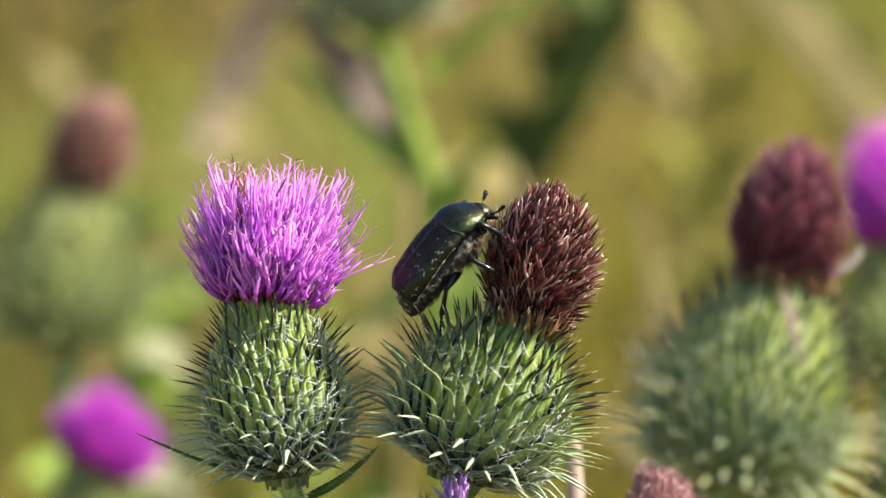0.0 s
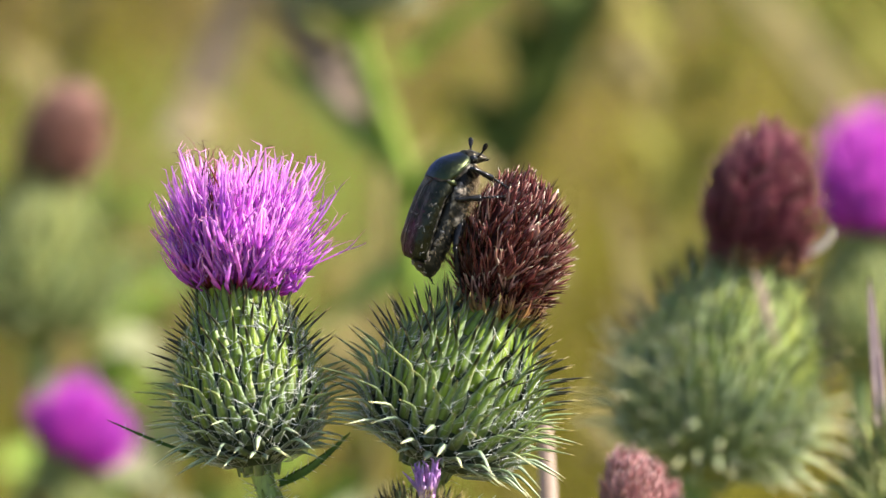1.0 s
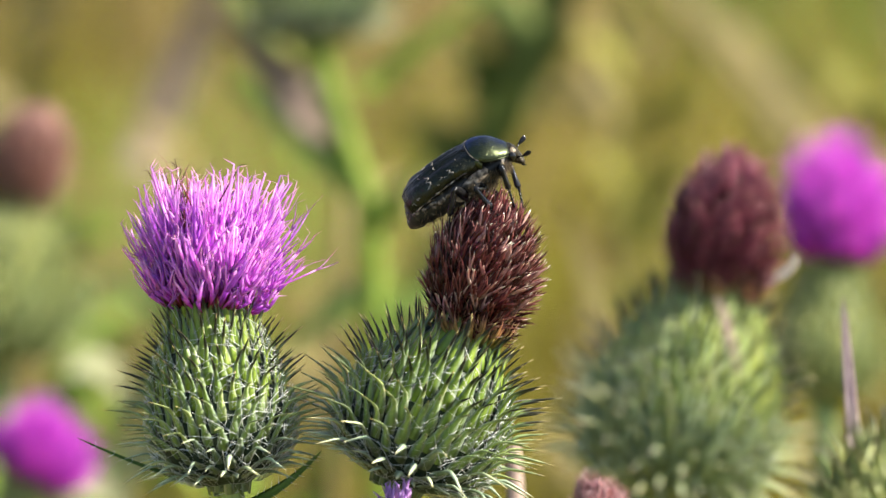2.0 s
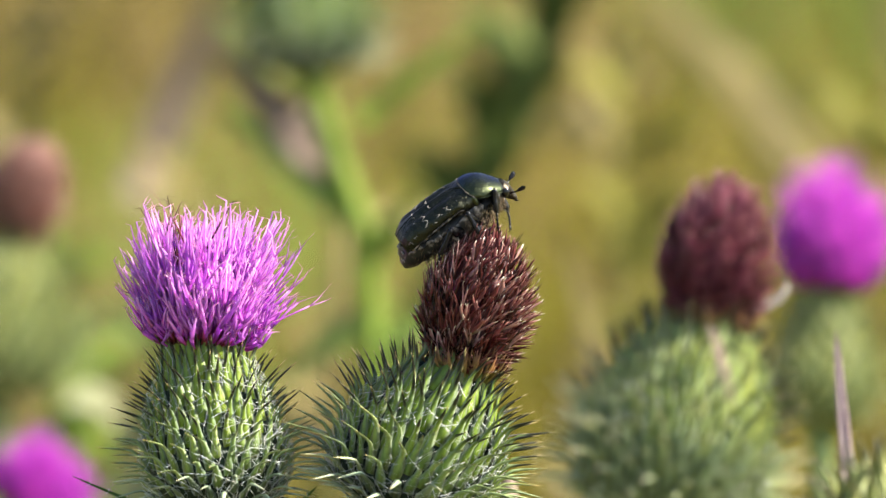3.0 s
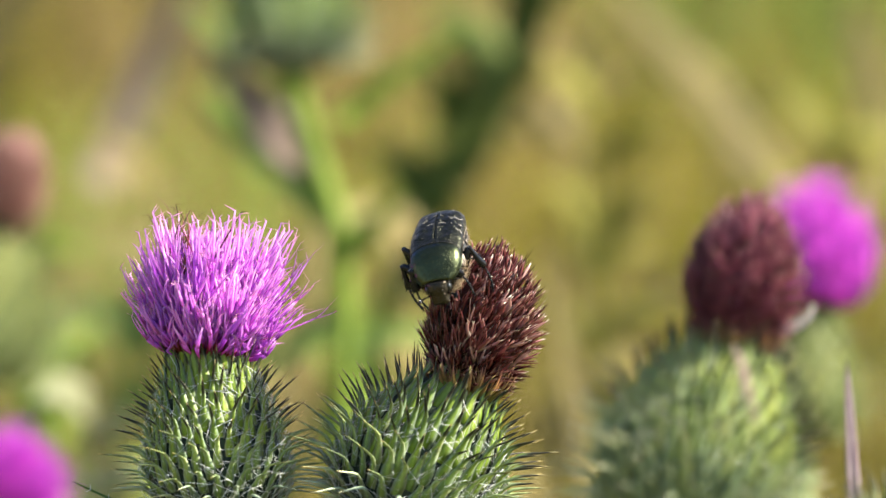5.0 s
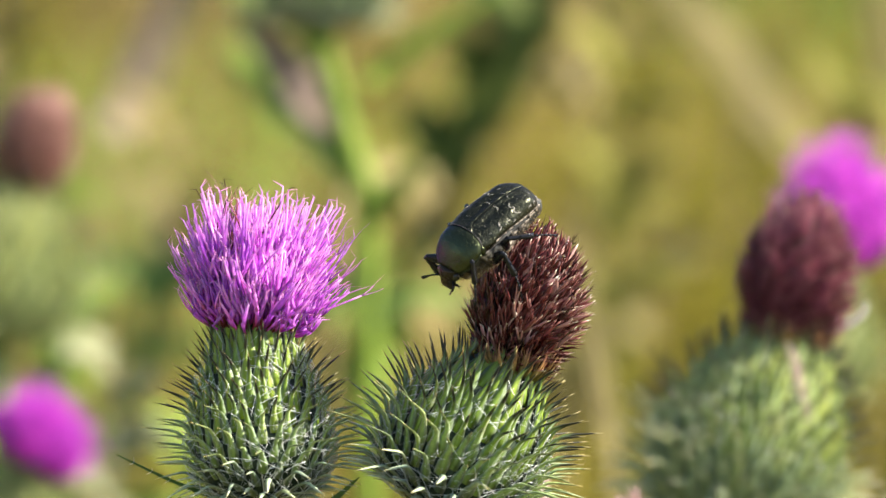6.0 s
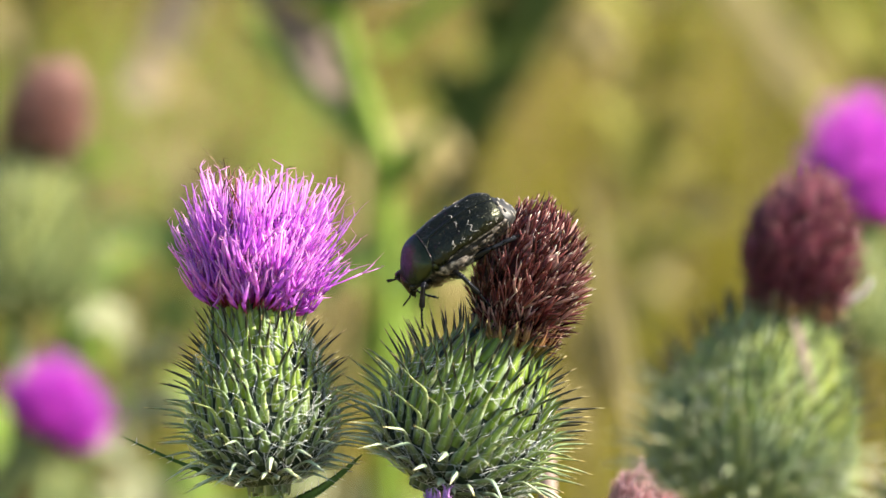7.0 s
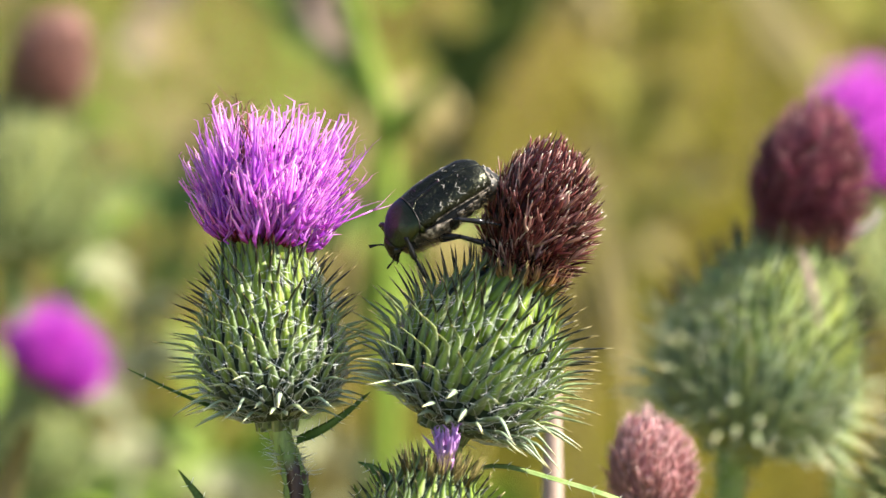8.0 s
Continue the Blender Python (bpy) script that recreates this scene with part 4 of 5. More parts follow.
leafy_stalk("leafy_stalk", (-0.335, 1.20, 0), (0.045, 1.21, 0.730), tuple((0.80 + 0.018 * k, (0.020 + 0.004 * (k % 3)) * (-1 if k % 2 else 1), 0.022 + 0.006 * (k % 4), -0.02 + 0.012 * (k % 3)) for k in range(11)), M_LEAF_MID, "deep green leafy stalk behind the thistles", "plant", 0.0150, 0.0060)
leafy_stalk("leafy_stalk", (0.045, 1.15, 0), (0.040, 1.20, 0.690), ((0.90, 0.030, 0.012, -0.02), (0.93, -0.020, 0.020, -0.02), (0.80, 0.03, 0.012, 0)), M_LEAF_OLIVE, "olive green leafy stalk in the meadow", "plant", 0.0070)
leafy_stalk("leafy_stalk", (0.175, 1.25, 0), (0.165, 1.30, 0.640), ((0.90, 0.020, 0.030, -0.02), (0.94, -0.020, 0.020, -0.02), (0.80, -0.03, 0.02, 0)), M_LEAF_OLIVE, "olive green leafy stalk in the meadow", "plant", 0.0080)

leafy_stalk("leafy_stalk", (-0.150, 0.90, 0), (-0.158, 0.870, 0.600), ((0.93, 0.035, 0.010, -0.02), (0.90, -0.030, 0.012, -0.02), (0.97, 0.020, 0.020, -0.02), (0.86, 0.040, 0.000, -0.02)), M_LEAF_BRIGHT, "bright green leafy stalk low in the meadow", "plant", 0.0120)
leafy_stalk("leafy_stalk", (-0.090, 0.95, 0), (-0.096, 0.930, 0.560), ((0.93, 0.030, 0.015, -0.02), (0.90, -0.030, 0.010, -0.02), (0.97, -0.018, 0.020, -0.02)), M_LEAF_BRIGHT, "bright green leafy stalk low in the meadow", "plant", 0.0085)


leafy_stalk("leafy_stalk", (-0.125, 0.68, 0), (-0.122, 0.690, 0.640), ((0.97, 0.016, 0.012, -0.02), (0.99, -0.014, 0.008, -0.02), (0.95, 0.022, 0.004, -0.01), (0.93, -0.020, 0.008, -0.02)), M_LEAF_PALE, "pale cream-green leafy stalk in the sun", "plant", 0.0075)
leafy_stalk("leafy_stalk", (-0.110, 0.97, 0), (-0.112, 0.965, 0.545), ((0.97, 0.024, 0.010, -0.02), (0.99, -0.020, 0.012, -0.02), (0.94, -0.030, 0.004, -0.01), (0.92, 0.030, 0.008, -0.02)), M_LEAF_BRIGHT, "bright green leafy stalk low in the meadow", "plant", 0.0110)
leafy_stalk("leafy_stalk", (-0.170, 0.96, 0), (-0.172, 0.962, 0.535), ((0.97, 0.024, 0.010, -0.02), (0.99, -0.020, 0.012, -0.02), (0.94, 0.030, 0.004, -0.01)), M_LEAF_PALE, "pale cream-green leafy stalk low in the meadow", "plant", 0.0110)


for x, y, z, mat, words in (
        (-0.126, 0.95, 0.512, M_LEAF_PALE, "pale cream-green leafy stalk low in the meadow"),
        (-0.092, 0.93, 0.506, M_LEAF_PALE, "pale cream-green leafy stalk low in the meadow"),
        (-0.060, 0.96, 0.514, M_LEAF_PALE, "pale cream-green leafy stalk low in the meadow"),
        (-0.176, 0.94, 0.540, M_LEAF_BRIGHT, "bright green leafy stalk low in the meadow"),
        (-0.020, 0.98, 0.500, M_LEAF_BRIGHT, "bright green leafy stalk low in the meadow")):
    leafy_stalk("leafy_stalk", (x - 0.01, y + 0.02, 0), (x, y, z), ((0.97, 0.026, 0.010, -0.02), (0.99, -0.022, 0.012, -0.02), (0.94, -0.030, 0.006, -0.01), (0.92, 0.030, 0.006, -0.02), (0.98, 0.004, 0.020, -0.02)), mat, words, "plant", 0.0115)


def meadow_herbs():
    """Loose herbs in the meadow, green or withered."""
    rng = random.Random(91)
    words = {M_LEAF_BRIGHT: "bright green meadow herb", M_LEAF: "dark green meadow herb", M_LEAF_GREY: "grey-green meadow herb", M_STRAW: "withered tan meadow herb", M_LEAF_OLIVE: "olive yellow meadow herb"}
    for x, y, z, mat in (
        (-0.196, 1.288, 0.607, M_LEAF_BRIGHT),
        (-0.160, 0.981, 0.607, M_LEAF_BRIGHT),
        (-0.152, 1.582, 0.547, M_STRAW),
        (-0.139, 1.182, 0.587, M_LEAF),
        (-0.030, 1.089, 0.620, M_STRAW),
        (-0.044, 1.275, 0.547, M_LEAF_BRIGHT),
        (0.038, 1.494, 0.615, M_STRAW),
        (0.044, 1.385, 0.581, M_LEAF_OLIVE),
        (0.075, 1.770, 0.469, M_STRAW),
        (0.145, 1.390, 0.606, M_LEAF_OLIVE),
        (0.122, 1.886, 0.535, M_STRAW),
        (0.020, 1.174, 0.553, M_STRAW),
        (-0.084, 1.373, 0.528, M_STRAW),
        (-0.232, 1.597, 0.617, M_STRAW),
        (-0.107, 1.496, 0.624, M_LEAF_BRIGHT)):
        leaves = [(rng.uniform(0.86, 0.99), rng.choice((-1, 1)) * rng.uniform(0.012, 0.035), rng.uniform(0.0, 0.035), rng.uniform(-0.03, 0.02)) for k in range(rng.randint(4, 7))]
        ob = leafy_stalk("meadow_herb", (x + rng.uniform(-0.06, 0.06), y + 0.03, 0), (x, y, z), leaves, mat, words[mat] + " in the sun", "plant", rng.uniform(0.006, 0.010), 0.0025)
        ob["group"] = "meadow herbs"


meadow_herbs()


def dry_leaf(foot, a, b, wide, label, mat=M_STRAW):
    """A withered stalk from the ground whose long straw leaf runs from a to b."""
    foot = Vector(foot)
    owner = thing("dry_stalk", foot, label, "dry stalk", "dry stalks")
    a, b = Vector(a) - foot, Vector(b) - foot
    stem(owner, bezier(Vector((0, 0, -0.01)), Vector((a.x * 0.3, a.y * 0.3, a.z * 0.6)), a, 8), [0.002] * 8, M_STRAW)
    leaf(owner, smooth([a, a.lerp(b, 0.5) + Vector((0, 0.004, 0.003)), b], 9), taper(9, wide, 0.6, 0.3), mat, Vector((0.2, -0.9, 0.4)), "leaf")


dry_leaf((-0.20, 1.60, 0), (-0.185, 1.70, 0.520), (-0.140, 1.72, 0.620), 0.0085, "pinkish tan withered stalk in the meadow", M_STALK_PINK)
dry_leaf((0.19, 1.70, 0), (0.160, 1.79, 0.490), (0.060, 1.80, 0.610), 0.0085, "wide tan withered stalk in the meadow")
dry_leaf((0.24, 1.80, 0), (0.215, 1.88, 0.480), (0.190, 1.90, 0.590), 0.0120, "wide tan withered stalk in the meadow")
dry_leaf((-0.080, 0.73, 0), (-0.052, 0.7260, 0.692), (-0.086, 0.7300, 0.7380), 0.0075, "pinkish tan withered stalk by a thistle", M_STALK_PINK)
dry_leaf((-0.130, 0.28, 0), (-0.127, 0.280, 0.660), (-0.1165, 0.283, 0.6930), 0.0034, "curled tan withered leaf on a stalk")
dry_leaf((0.062, 0.656, 0), (0.0315, 0.6763, 0.6149), (0.0150, 0.6950, 0.6900), 0.0030, "tan withered stalk behind the thistle heads")


# pale stalk close behind the withered head
pale_stalk = thing("dry_stalk", (0.006, 0.095, 0), "pale pinkish bare stalk close behind the thistle heads", "dry stalk", "dry stalks")
stem(pale_stalk, bezier(Vector((0, 0, -0.01)), Vector((0.004, 0, 0.4)), Vector((-0.0046, -0.0050, 0.752)), 12), [0.0037] * 10 + [0.0032, 0.0014], M_STALK_PINK)
# withered florets that droop over the near head
for dx, dz in ((0, 0), (0.0009, -0.0008)):
    leaf(front_thistle, smooth(at(front_thistle, (0.0352 + dx, -0.1330, 0.8262 + dz), (0.0366 + dx, -0.1400, 0.8215 + dz), (0.0378 + dx, -0.1450, 0.8165 + dz)), 8), taper(8, 0.00032, 0.5, 0.2), M_STALK_PINK, Vector((0, -0.8, 0.6)), "drooping_floret", "pinkish tan withered floret")


def stray_florets():
    """Long loose florets at the rim of the brush, and dark dried ones among its tips."""
    rng = random.Random(77)
    base = frame_of(Vector((-0.0523, 0.0001, 0.8003)) - left_thistle.location, Vector((-0.0500, 0.0048, 0.8224)) - left_thistle.location)
    for r, h, turn in ((23.0, 9.5, -8), (20.0, 8.5, -24), (18.0, 13.0, 8), (16.5, 16.0, -4), (15.8, 18.5, 12), (14.8, 20.5, -30), (15.0, 12.0, -16), (14.2, 22.0, 4), (13.8, 14.5, 24), (14.5, 9.0, 178), (14.0, 6.5, 190)):
        p = floret_pile(rng, (5.5, 0), (r, h), 1.6, 2, 0.27, 2.0, None, 0.0, 0.82)
        part("floret", p, M_LIVE, left_thistle, "", base @ pose(0, 0, 0, 0, 0, turn))
    for i in range(16):
        p = floret_pile(rng, (rng.uniform(3, 6), 8), (rng.uniform(6, 10.5), rng.uniform(21.5, 25)), 1.0, 1, 0.26, 2.6, None, 0.0, 0.5)
        part("dried_floret", p, M_DRY, left_thistle, "", base @ pose(0, 0, 0, 0, 0, rng.uniform(140, 250)))


stray_florets()


# ---- beetle ----
def shell_point(s, a, lift=0.0):
    """A point of the wing cases: s from front to tail, a from the middle seam to the side in degrees (left side positive)."""
    w = float(ease(s, (0, 0.08, 0.35, 0.65, 0.85, 0.95, 1), (4.4, 4.75, 4.75, 4.6, 4.2, 3.55, 2.8)))
    t = float(ease(s, (0, 0.1, 0.3, 0.6, 0.8, 0.92, 1), (3.35, 3.45, 3.6, 3.45, 3.0, 2.4, 1.7)))
    e = float(ease(s, (0, 0.10, 0.22, 0.5, 0.85, 1), (1.2, 1.1, 1.5, 1.2, 0.2, -0.8)))
    q = radians(abs(a))
    y = (w + lift) * math.sin(min(q, math.pi / 2)) ** 0.95
    z = e + (t - e + lift) * max(0.0, math.cos(q)) ** 0.72
    if q > math.pi / 2:
        y -= (q - math.pi / 2) * 1.2
        z -= (q - math.pi / 2) * 3.0
    return Vector((4.6 - 14.9 * s, math.copysign(y, a) if a else 0.0, z)) * MM


def neck_point(s, a, lift=0.0):
    """A point of the neck shield, which slopes down to the head: s from its rear edge to its front."""
    mid_x = float(ease(s, (0, 0.5, 1), (4.1, 7.7, 10.5)))
    mid_z = float(ease(s, (0, 0.2, 0.5, 0.8, 1), (3.55, 3.55, 2.7, 1.0, -0.4)))
    rim_x = float(ease(s, (0, 0.5, 1), (5.6, 7.9, 9.9)))
    rim_y = float(ease(s, (0, 0.25, 0.6, 0.85, 1), (4.5, 4.6, 4.1, 3.3, 2.5)))
    rim_z = float(ease(s, (0, 0.5, 1), (1.2, 0.1, -1.3)))
    q = radians(a)
    c = max(0.0, math.cos(q))
    y = (rim_y + lift) * math.copysign(abs(math.sin(q)) ** 0.95, q)
    z = rim_z + (mid_z - rim_z + lift) * c ** 0.78
    return Vector((rim_x + (mid_x - rim_x) * c ** 0.6, y, z)) * MM


BODY_X = (-12.2, -11.4, -10.0, -5.0, 0.0, 4.0, 7.0, 9.6)


def body_wide(x):
    return float(np.interp(x, BODY_X, (0.9, 2.4, 3.5, 4.4, 4.5, 4.2, 3.4, 2.0)))


def body_low(x):
    return float(np.interp(x, BODY_X, (-4.2, -4.6, -4.9, -5.1, -5.3, -5.1, -4.6, -3.6)))


def body_high(x):
    return float(np.interp(x, BODY_X, (-3.2, -1.2, 0.4, 0.9, 1.0, 0.9, 0.2, -1.0)))


# chalky flecks of a wing case: points (s, a) along each one, and its half width in mm
FLECKS = (
    (((0.64, 23), (0.59, 33), (0.64, 42), (0.59, 51), (0.60, 58), (0.66, 69)), 0.15),
    (((0.48, 4), (0.50, 11), (0.47, 20)), 0.12),
    (((0.47, 56), (0.43, 61), (0.48, 66)), 0.14),
    (((0.35, 48), (0.31, 56), (0.34, 62), (0.28, 72)), 0.16),
    (((0.41, 66), (0.40, 70)), 0.10),
    (((0.54, 74), (0.50, 80)), 0.11),
    (((0.205, 25), (0.20, 28)), 0.10),
    (((0.72, 3), (0.70, 11)), 0.11),
    (((0.75, 37), (0.72, 33), (0.75, 28), (0.78, 30)), 0.10),
    (((0.79, 73), (0.84, 69), (0.82, 78)), 0.12),
    (((0.86, 45), (0.88, 52)), 0.10),
    (((0.88, 84), (0.90, 70), (0.93, 74)), 0.13),
    (((0.46, 33), (0.48, 37)), 0.09),
    (((0.17, 51), (0.16, 54)), 0.08),
    (((0.93, 30), (0.95, 40)), 0.11))


def build_beetle():
    b = thing("beetle", (0, 0, 0), "dark bronze-green chafer beetle with white flecks, climbing a thistle head", "beetle")
    g = random.Random(5)
    # wing cases
    for side in (1, -1):
        p = Pile()
        angles = (1.0, 6, 12, 18, 25, 32, 39, 46, 53, 60, 67, 74, 80, 85, 90, 97, 105)
        rows = [[shell_point(s, side * a) for a in angles] for s in np.linspace(0, 1, 56)]
        for k, row in enumerate(rows):
            fade = math.sin(math.pi * min(1, k / 50))
            for j, q in enumerate(row):
                a = angles[j]
                # seam ridge, shallow groove beside it, a rib, and the hump near the tail
                q.z += MM * (0.20 * fade * math.exp(-(a / 5) ** 2) - 0.26 * fade ** 2 * math.exp(-((a - 16) / 8) ** 2) + 0.12 * fade * math.exp(-((a - 40) / 9) ** 2))
                q.z += MM * (0.06 * noise.noise(q * 700) + 0.28 * math.exp(-((k - 44) / 5.0) ** 2 - ((a - 50) / 20) ** 2))
        if side < 0:
            rows = [list(reversed(r)) for r in rows]
        p.loft(rows, closed=False)
        e = part("elytron", p, M_ELYTRON, b)
        sol = e.modifiers.new("thickness", "SOLIDIFY")
        sol.thickness, sol.offset = 0.00025, -1
        for spots, w in FLECKS:
            m = Pile()
            ks = np.linspace(0, len(spots) - 1, 4 * len(spots) - 3)
            line = [shell_point(float(np.interp(k, range(len(spots)), [q[0] for q in spots])) + g.uniform(-0.003, 0.003), side * (float(np.interp(k, range(len(spots)), [q[1] for q in spots])) + g.uniform(-0.8, 0.8)), 0.05) for k in ks]
            n = len(line)
            ww = [w * g.uniform(0.4, 1.15) * (0.45 if k in (0, n - 1) else 1.0) * MM for k in range(n)]
            a0 = radians(spots[0][1])
            out = Vector((0, side * math.sin(a0), math.cos(a0)))
            m.strand(line, ww, [0.05 * MM] * n, (line[-1] - line[0]).cross(out), 5)
            part("white_mark", m, M_MARK, e)
        # fine dust grains
        m = Pile()
        for k in range(14):
            c = shell_point(g.uniform(0.05, 0.96), side * g.uniform(4, 88), 0.02)
            r = g.uniform(0.02, 0.05) * MM
            m.ball(c, r, r, r, 5, 3)
        tagged(part("dust_grains", m, M_MARK, e, "pale dust grains"), kind="stuff")
        # dusty lower edge of the wing case
        m = Pile()
        line = [shell_point(s, side * (97 + g.uniform(-2, 2)), 0.04) for s in np.linspace(0.16, 0.93, 22)]
        m.strand(line, [g.uniform(0.08, 0.26) * MM for q in line], [0.07 * MM] * 22, Vector((0, 0, 1)), 5)
        part("pale_edge", m, M_CHALKY, e, "pale dusty edge")
    # plate between the wing cases
    p = Pile()
    p.loft([[shell_point(s, a * (1 - s / 0.15) * 24, 0.12) + Vector((0.15 * MM, 0, 0)) for a in (-1, -0.5, 0, 0.5, 1)] for s in np.linspace(0, 0.148, 6)], closed=False)
    sc = part("scutellum", p, M_ELYTRON, b)
    m = sc.modifiers.new("thickness", "SOLIDIFY")
    m.thickness = 0.0002
    # neck shield
    p = Pile()
    p.loft([[neck_point(s, a) + Vector((0, 0, 0.05 * MM * noise.noise(neck_point(s, a) * 600))) for a in range(-92, 93, 8)] for s in np.linspace(0, 1, 20)], closed=False)
    pr = part("pronotum", p, M_PRONOTUM, b, "green bronze neck shield")
    m = pr.modifiers.new("thickness", "SOLIDIFY")
    m.thickness, m.offset = 0.0003, 1
    for side in (-1, 1):
        p = Pile()
        line = [neck_point(s, side * 90, 0.05) for s in np.linspace(0.02, 0.98, 11)]
        p.strand(line, [0.15 * MM] * 11, [0.15 * MM] * 11, Vector((0, 0, 1)), 5)
        part("pronotum_rim", p, M_PRONOTUM, pr)
    p = Pile()
    for k in range(16):
        r = g.uniform(0.015, 0.035) * MM
        p.ball(neck_point(g.uniform(0.05, 0.95), g.uniform(-85, 85), 0.3), r, r, r, 5, 3)
    tagged(part("dust_grains", p, M_MARK, pr, "pale dust grains"), kind="stuff")
    # pale seam behind the neck shield
    p = Pile()
    line = [neck_point(0, a) + Vector((-0.10, 0, 0.04)) * MM for a in range(-84, 85, 8)]
    p.strand(line, [0.10 * MM] * len(line), [0.10 * MM] * len(line), Vector((1, 0, 0)), 5)
    part("pronotum_seam", p, M_DUSTY, pr, "pale dusty seam")
    # underside
    p = Pile()
    rings = []
    xs = (-12.2, -11.9, -11.4, -10.7, -10.0, -9.0, -8.0, -7.0, -6.0, -5.0, -4.0, -3.0, -2.0, -1.0, 0.0, 1.0, 2.0, 3.0, 4.0, 5.5, 7.0, 8.3, 9.6)
    for x in xs:
        w, low, up = body_wide(x), body_low(x), body_high(x)
        mid = low + (up - low) * 0.55
        # belly rings stand a little proud of their joints
        notch = 0.94 if x in (-9.0, -7.0, -5.0, -3.0) else 1.0
        rings.append([Vector((x, notch * w * math.cos(t), mid + notch * ((up - mid) if math.sin(t) > 0 else (mid - low)) * math.copysign(abs(math.sin(t)) ** 0.8, math.sin(t)))) * MM for t in np.linspace(0, 2 * math.pi, 25)[:-1]])
    n = len(rings)
    start = p.loft(rings)
    p.f.append(tuple(reversed(range(start, start + 24))))
    p.f.append(tuple(range(start + (n - 1) * 24, start + n * 24)))
    body = part("abdomen", p, M_DUSTY, b, "black dusty underside")
    # pale flecks along the belly's side and on the tail plate
    for side in (-1, 1):
        for x in (-9.4, -7.6, -6.0, -4.4, -2.6):
            q = Pile()
            z = -0.9 + g.uniform(-0.25, 0.15)
            line = [Vector((x + dx, side * (body_wide(x + dx) * 0.99 - 0.02 * abs(dx)), z + g.uniform(-0.15, 0.15))) * MM for dx in (-0.8, -0.35, 0.1, 0.5, 0.8)]
            q.strand(line, [f * g.uniform(0.7, 1.3) * MM for f in (0.12, 0.42, 0.30, 0.45, 0.10)], [0.14 * MM] * 5, Vector((0, 0, 1)), 6)
            part("pale_fleck", q, M_CHALKY, body)
    for x, y, z in ((-11.0, -1.5, -0.9), (-11.0, 1.5, -0.9), (-11.55, -1.7, -2.2), (-11.55, 1.7, -2.2), (-12.0, 0.1, -3.2), (-10.6, 0.0, 0.0)):
        q = Pile()
        q.ball(Vector((x, y, z)) * MM, 0.25 * MM, 0.55 * MM, 0.32 * MM, 8, 5)
        part("white_mark", q, M_MARK, body)
    # dusty side plates behind the middle legs
    for side in (-1, 1):
        q = Pile()
        line = [Vector((x, side * y, z)) * MM for x, y, z in ((5.4, 3.7, -0.4), (4.2, 4.15, -1.0), (2.6, 4.35, -1.4), (0.8, 4.45, -1.6), (-0.8, 4.4, -1.3))]
        q.strand(line, [0.6 * MM, 1.3 * MM, 1.5 * MM, 1.2 * MM, 0.4 * MM], [0.35 * MM] * 5, Vector((0, 0, 1)), 8)
        part("side_plate", q, M_CHALKY, body, "dusty grey-brown side plate")
        q = Pile()
        q.ball(Vector((-0.4, side * 4.2, -2.6)) * MM, 1.9 * MM, 0.55 * MM, 1.0 * MM, 12, 8)
        part("hip_plate", q, M_CHALKY, body, "dusty hind hip plate")
        q = Pile()
        q.ball(Vector((4.75, side * 4.2, 1.0)) * MM, 0.65 * MM, 0.45 * MM, 1.1 * MM, 12, 8)
        part("shoulder_plate", q, M_PRONOTUM, body, "shiny shoulder plate")
    # chest hair
    q = Pile()
    for i in range(1300):
        side = 1 if i % 2 else -1
        x = g.uniform(1.0, 9.4) if i % 3 else g.uniform(-9.5, 1.0)
        t = radians(g.uniform(-75, 8))
        low, up = body_low(x), body_high(x)
        mid = low + (up - low) * 0.55
        c = Vector((x, side * body_wide(x) * math.cos(t), mid + (mid - low) * math.copysign(abs(math.sin(t)) ** 0.8, t)))
        out = Vector((g.uniform(-0.6, 0.3), side * math.cos(t), math.sin(t) - 0.2)).normalized()
        tip = c + out * (g.uniform(0.6, 1.3) if x > 1 else g.uniform(0.2, 0.5)) + Vector((-0.3, 0, -0.2))
        q.strand([c * MM, c.lerp(tip, 0.5) * MM, tip * MM], [0.05 * MM, 0.04 * MM, 0.01 * MM], [0.05 * MM, 0.04 * MM, 0.01 * MM], Vector((1, 0.2, 0)), 3)
    tagged(part("body_hair", q, M_HAIR, b, "tawny chest hair"), kind="stuff")
    # head, bent down under the neck shield
    p = Pile()
    rings = []
    for s in np.linspace(0, 1, 11):
        c = Vector((9.7 + 1.6 * s, 0, -1.0 - 3.8 * s))
        w = float(np.interp(s, (0, 0.25, 0.45, 0.55, 0.9, 1), (1.9, 2.1, 1.95, 1.6, 1.65, 1.3)))
        h = float(np.interp(s, (0, 0.35, 0.7, 0.95, 1), (1.25, 1.35, 0.85, 0.5, 0.3)))
        rings.append([(c + Vector((h * math.sin(t), w * math.copysign(abs(math.cos(t)) ** 0.8, math.cos(t)), 0.42 * h * math.sin(t)))) * MM for t in np.linspace(0, 2 * math.pi, 19)[:-1]])
    start = p.loft(rings)
    p.f.append(tuple(reversed(range(start, start + 18))))
    p.f.append(tuple(range(start + 10 * 18, start + 11 * 18)))
    head = part("head", p, M_COPPER, b, "coppery pitted head")
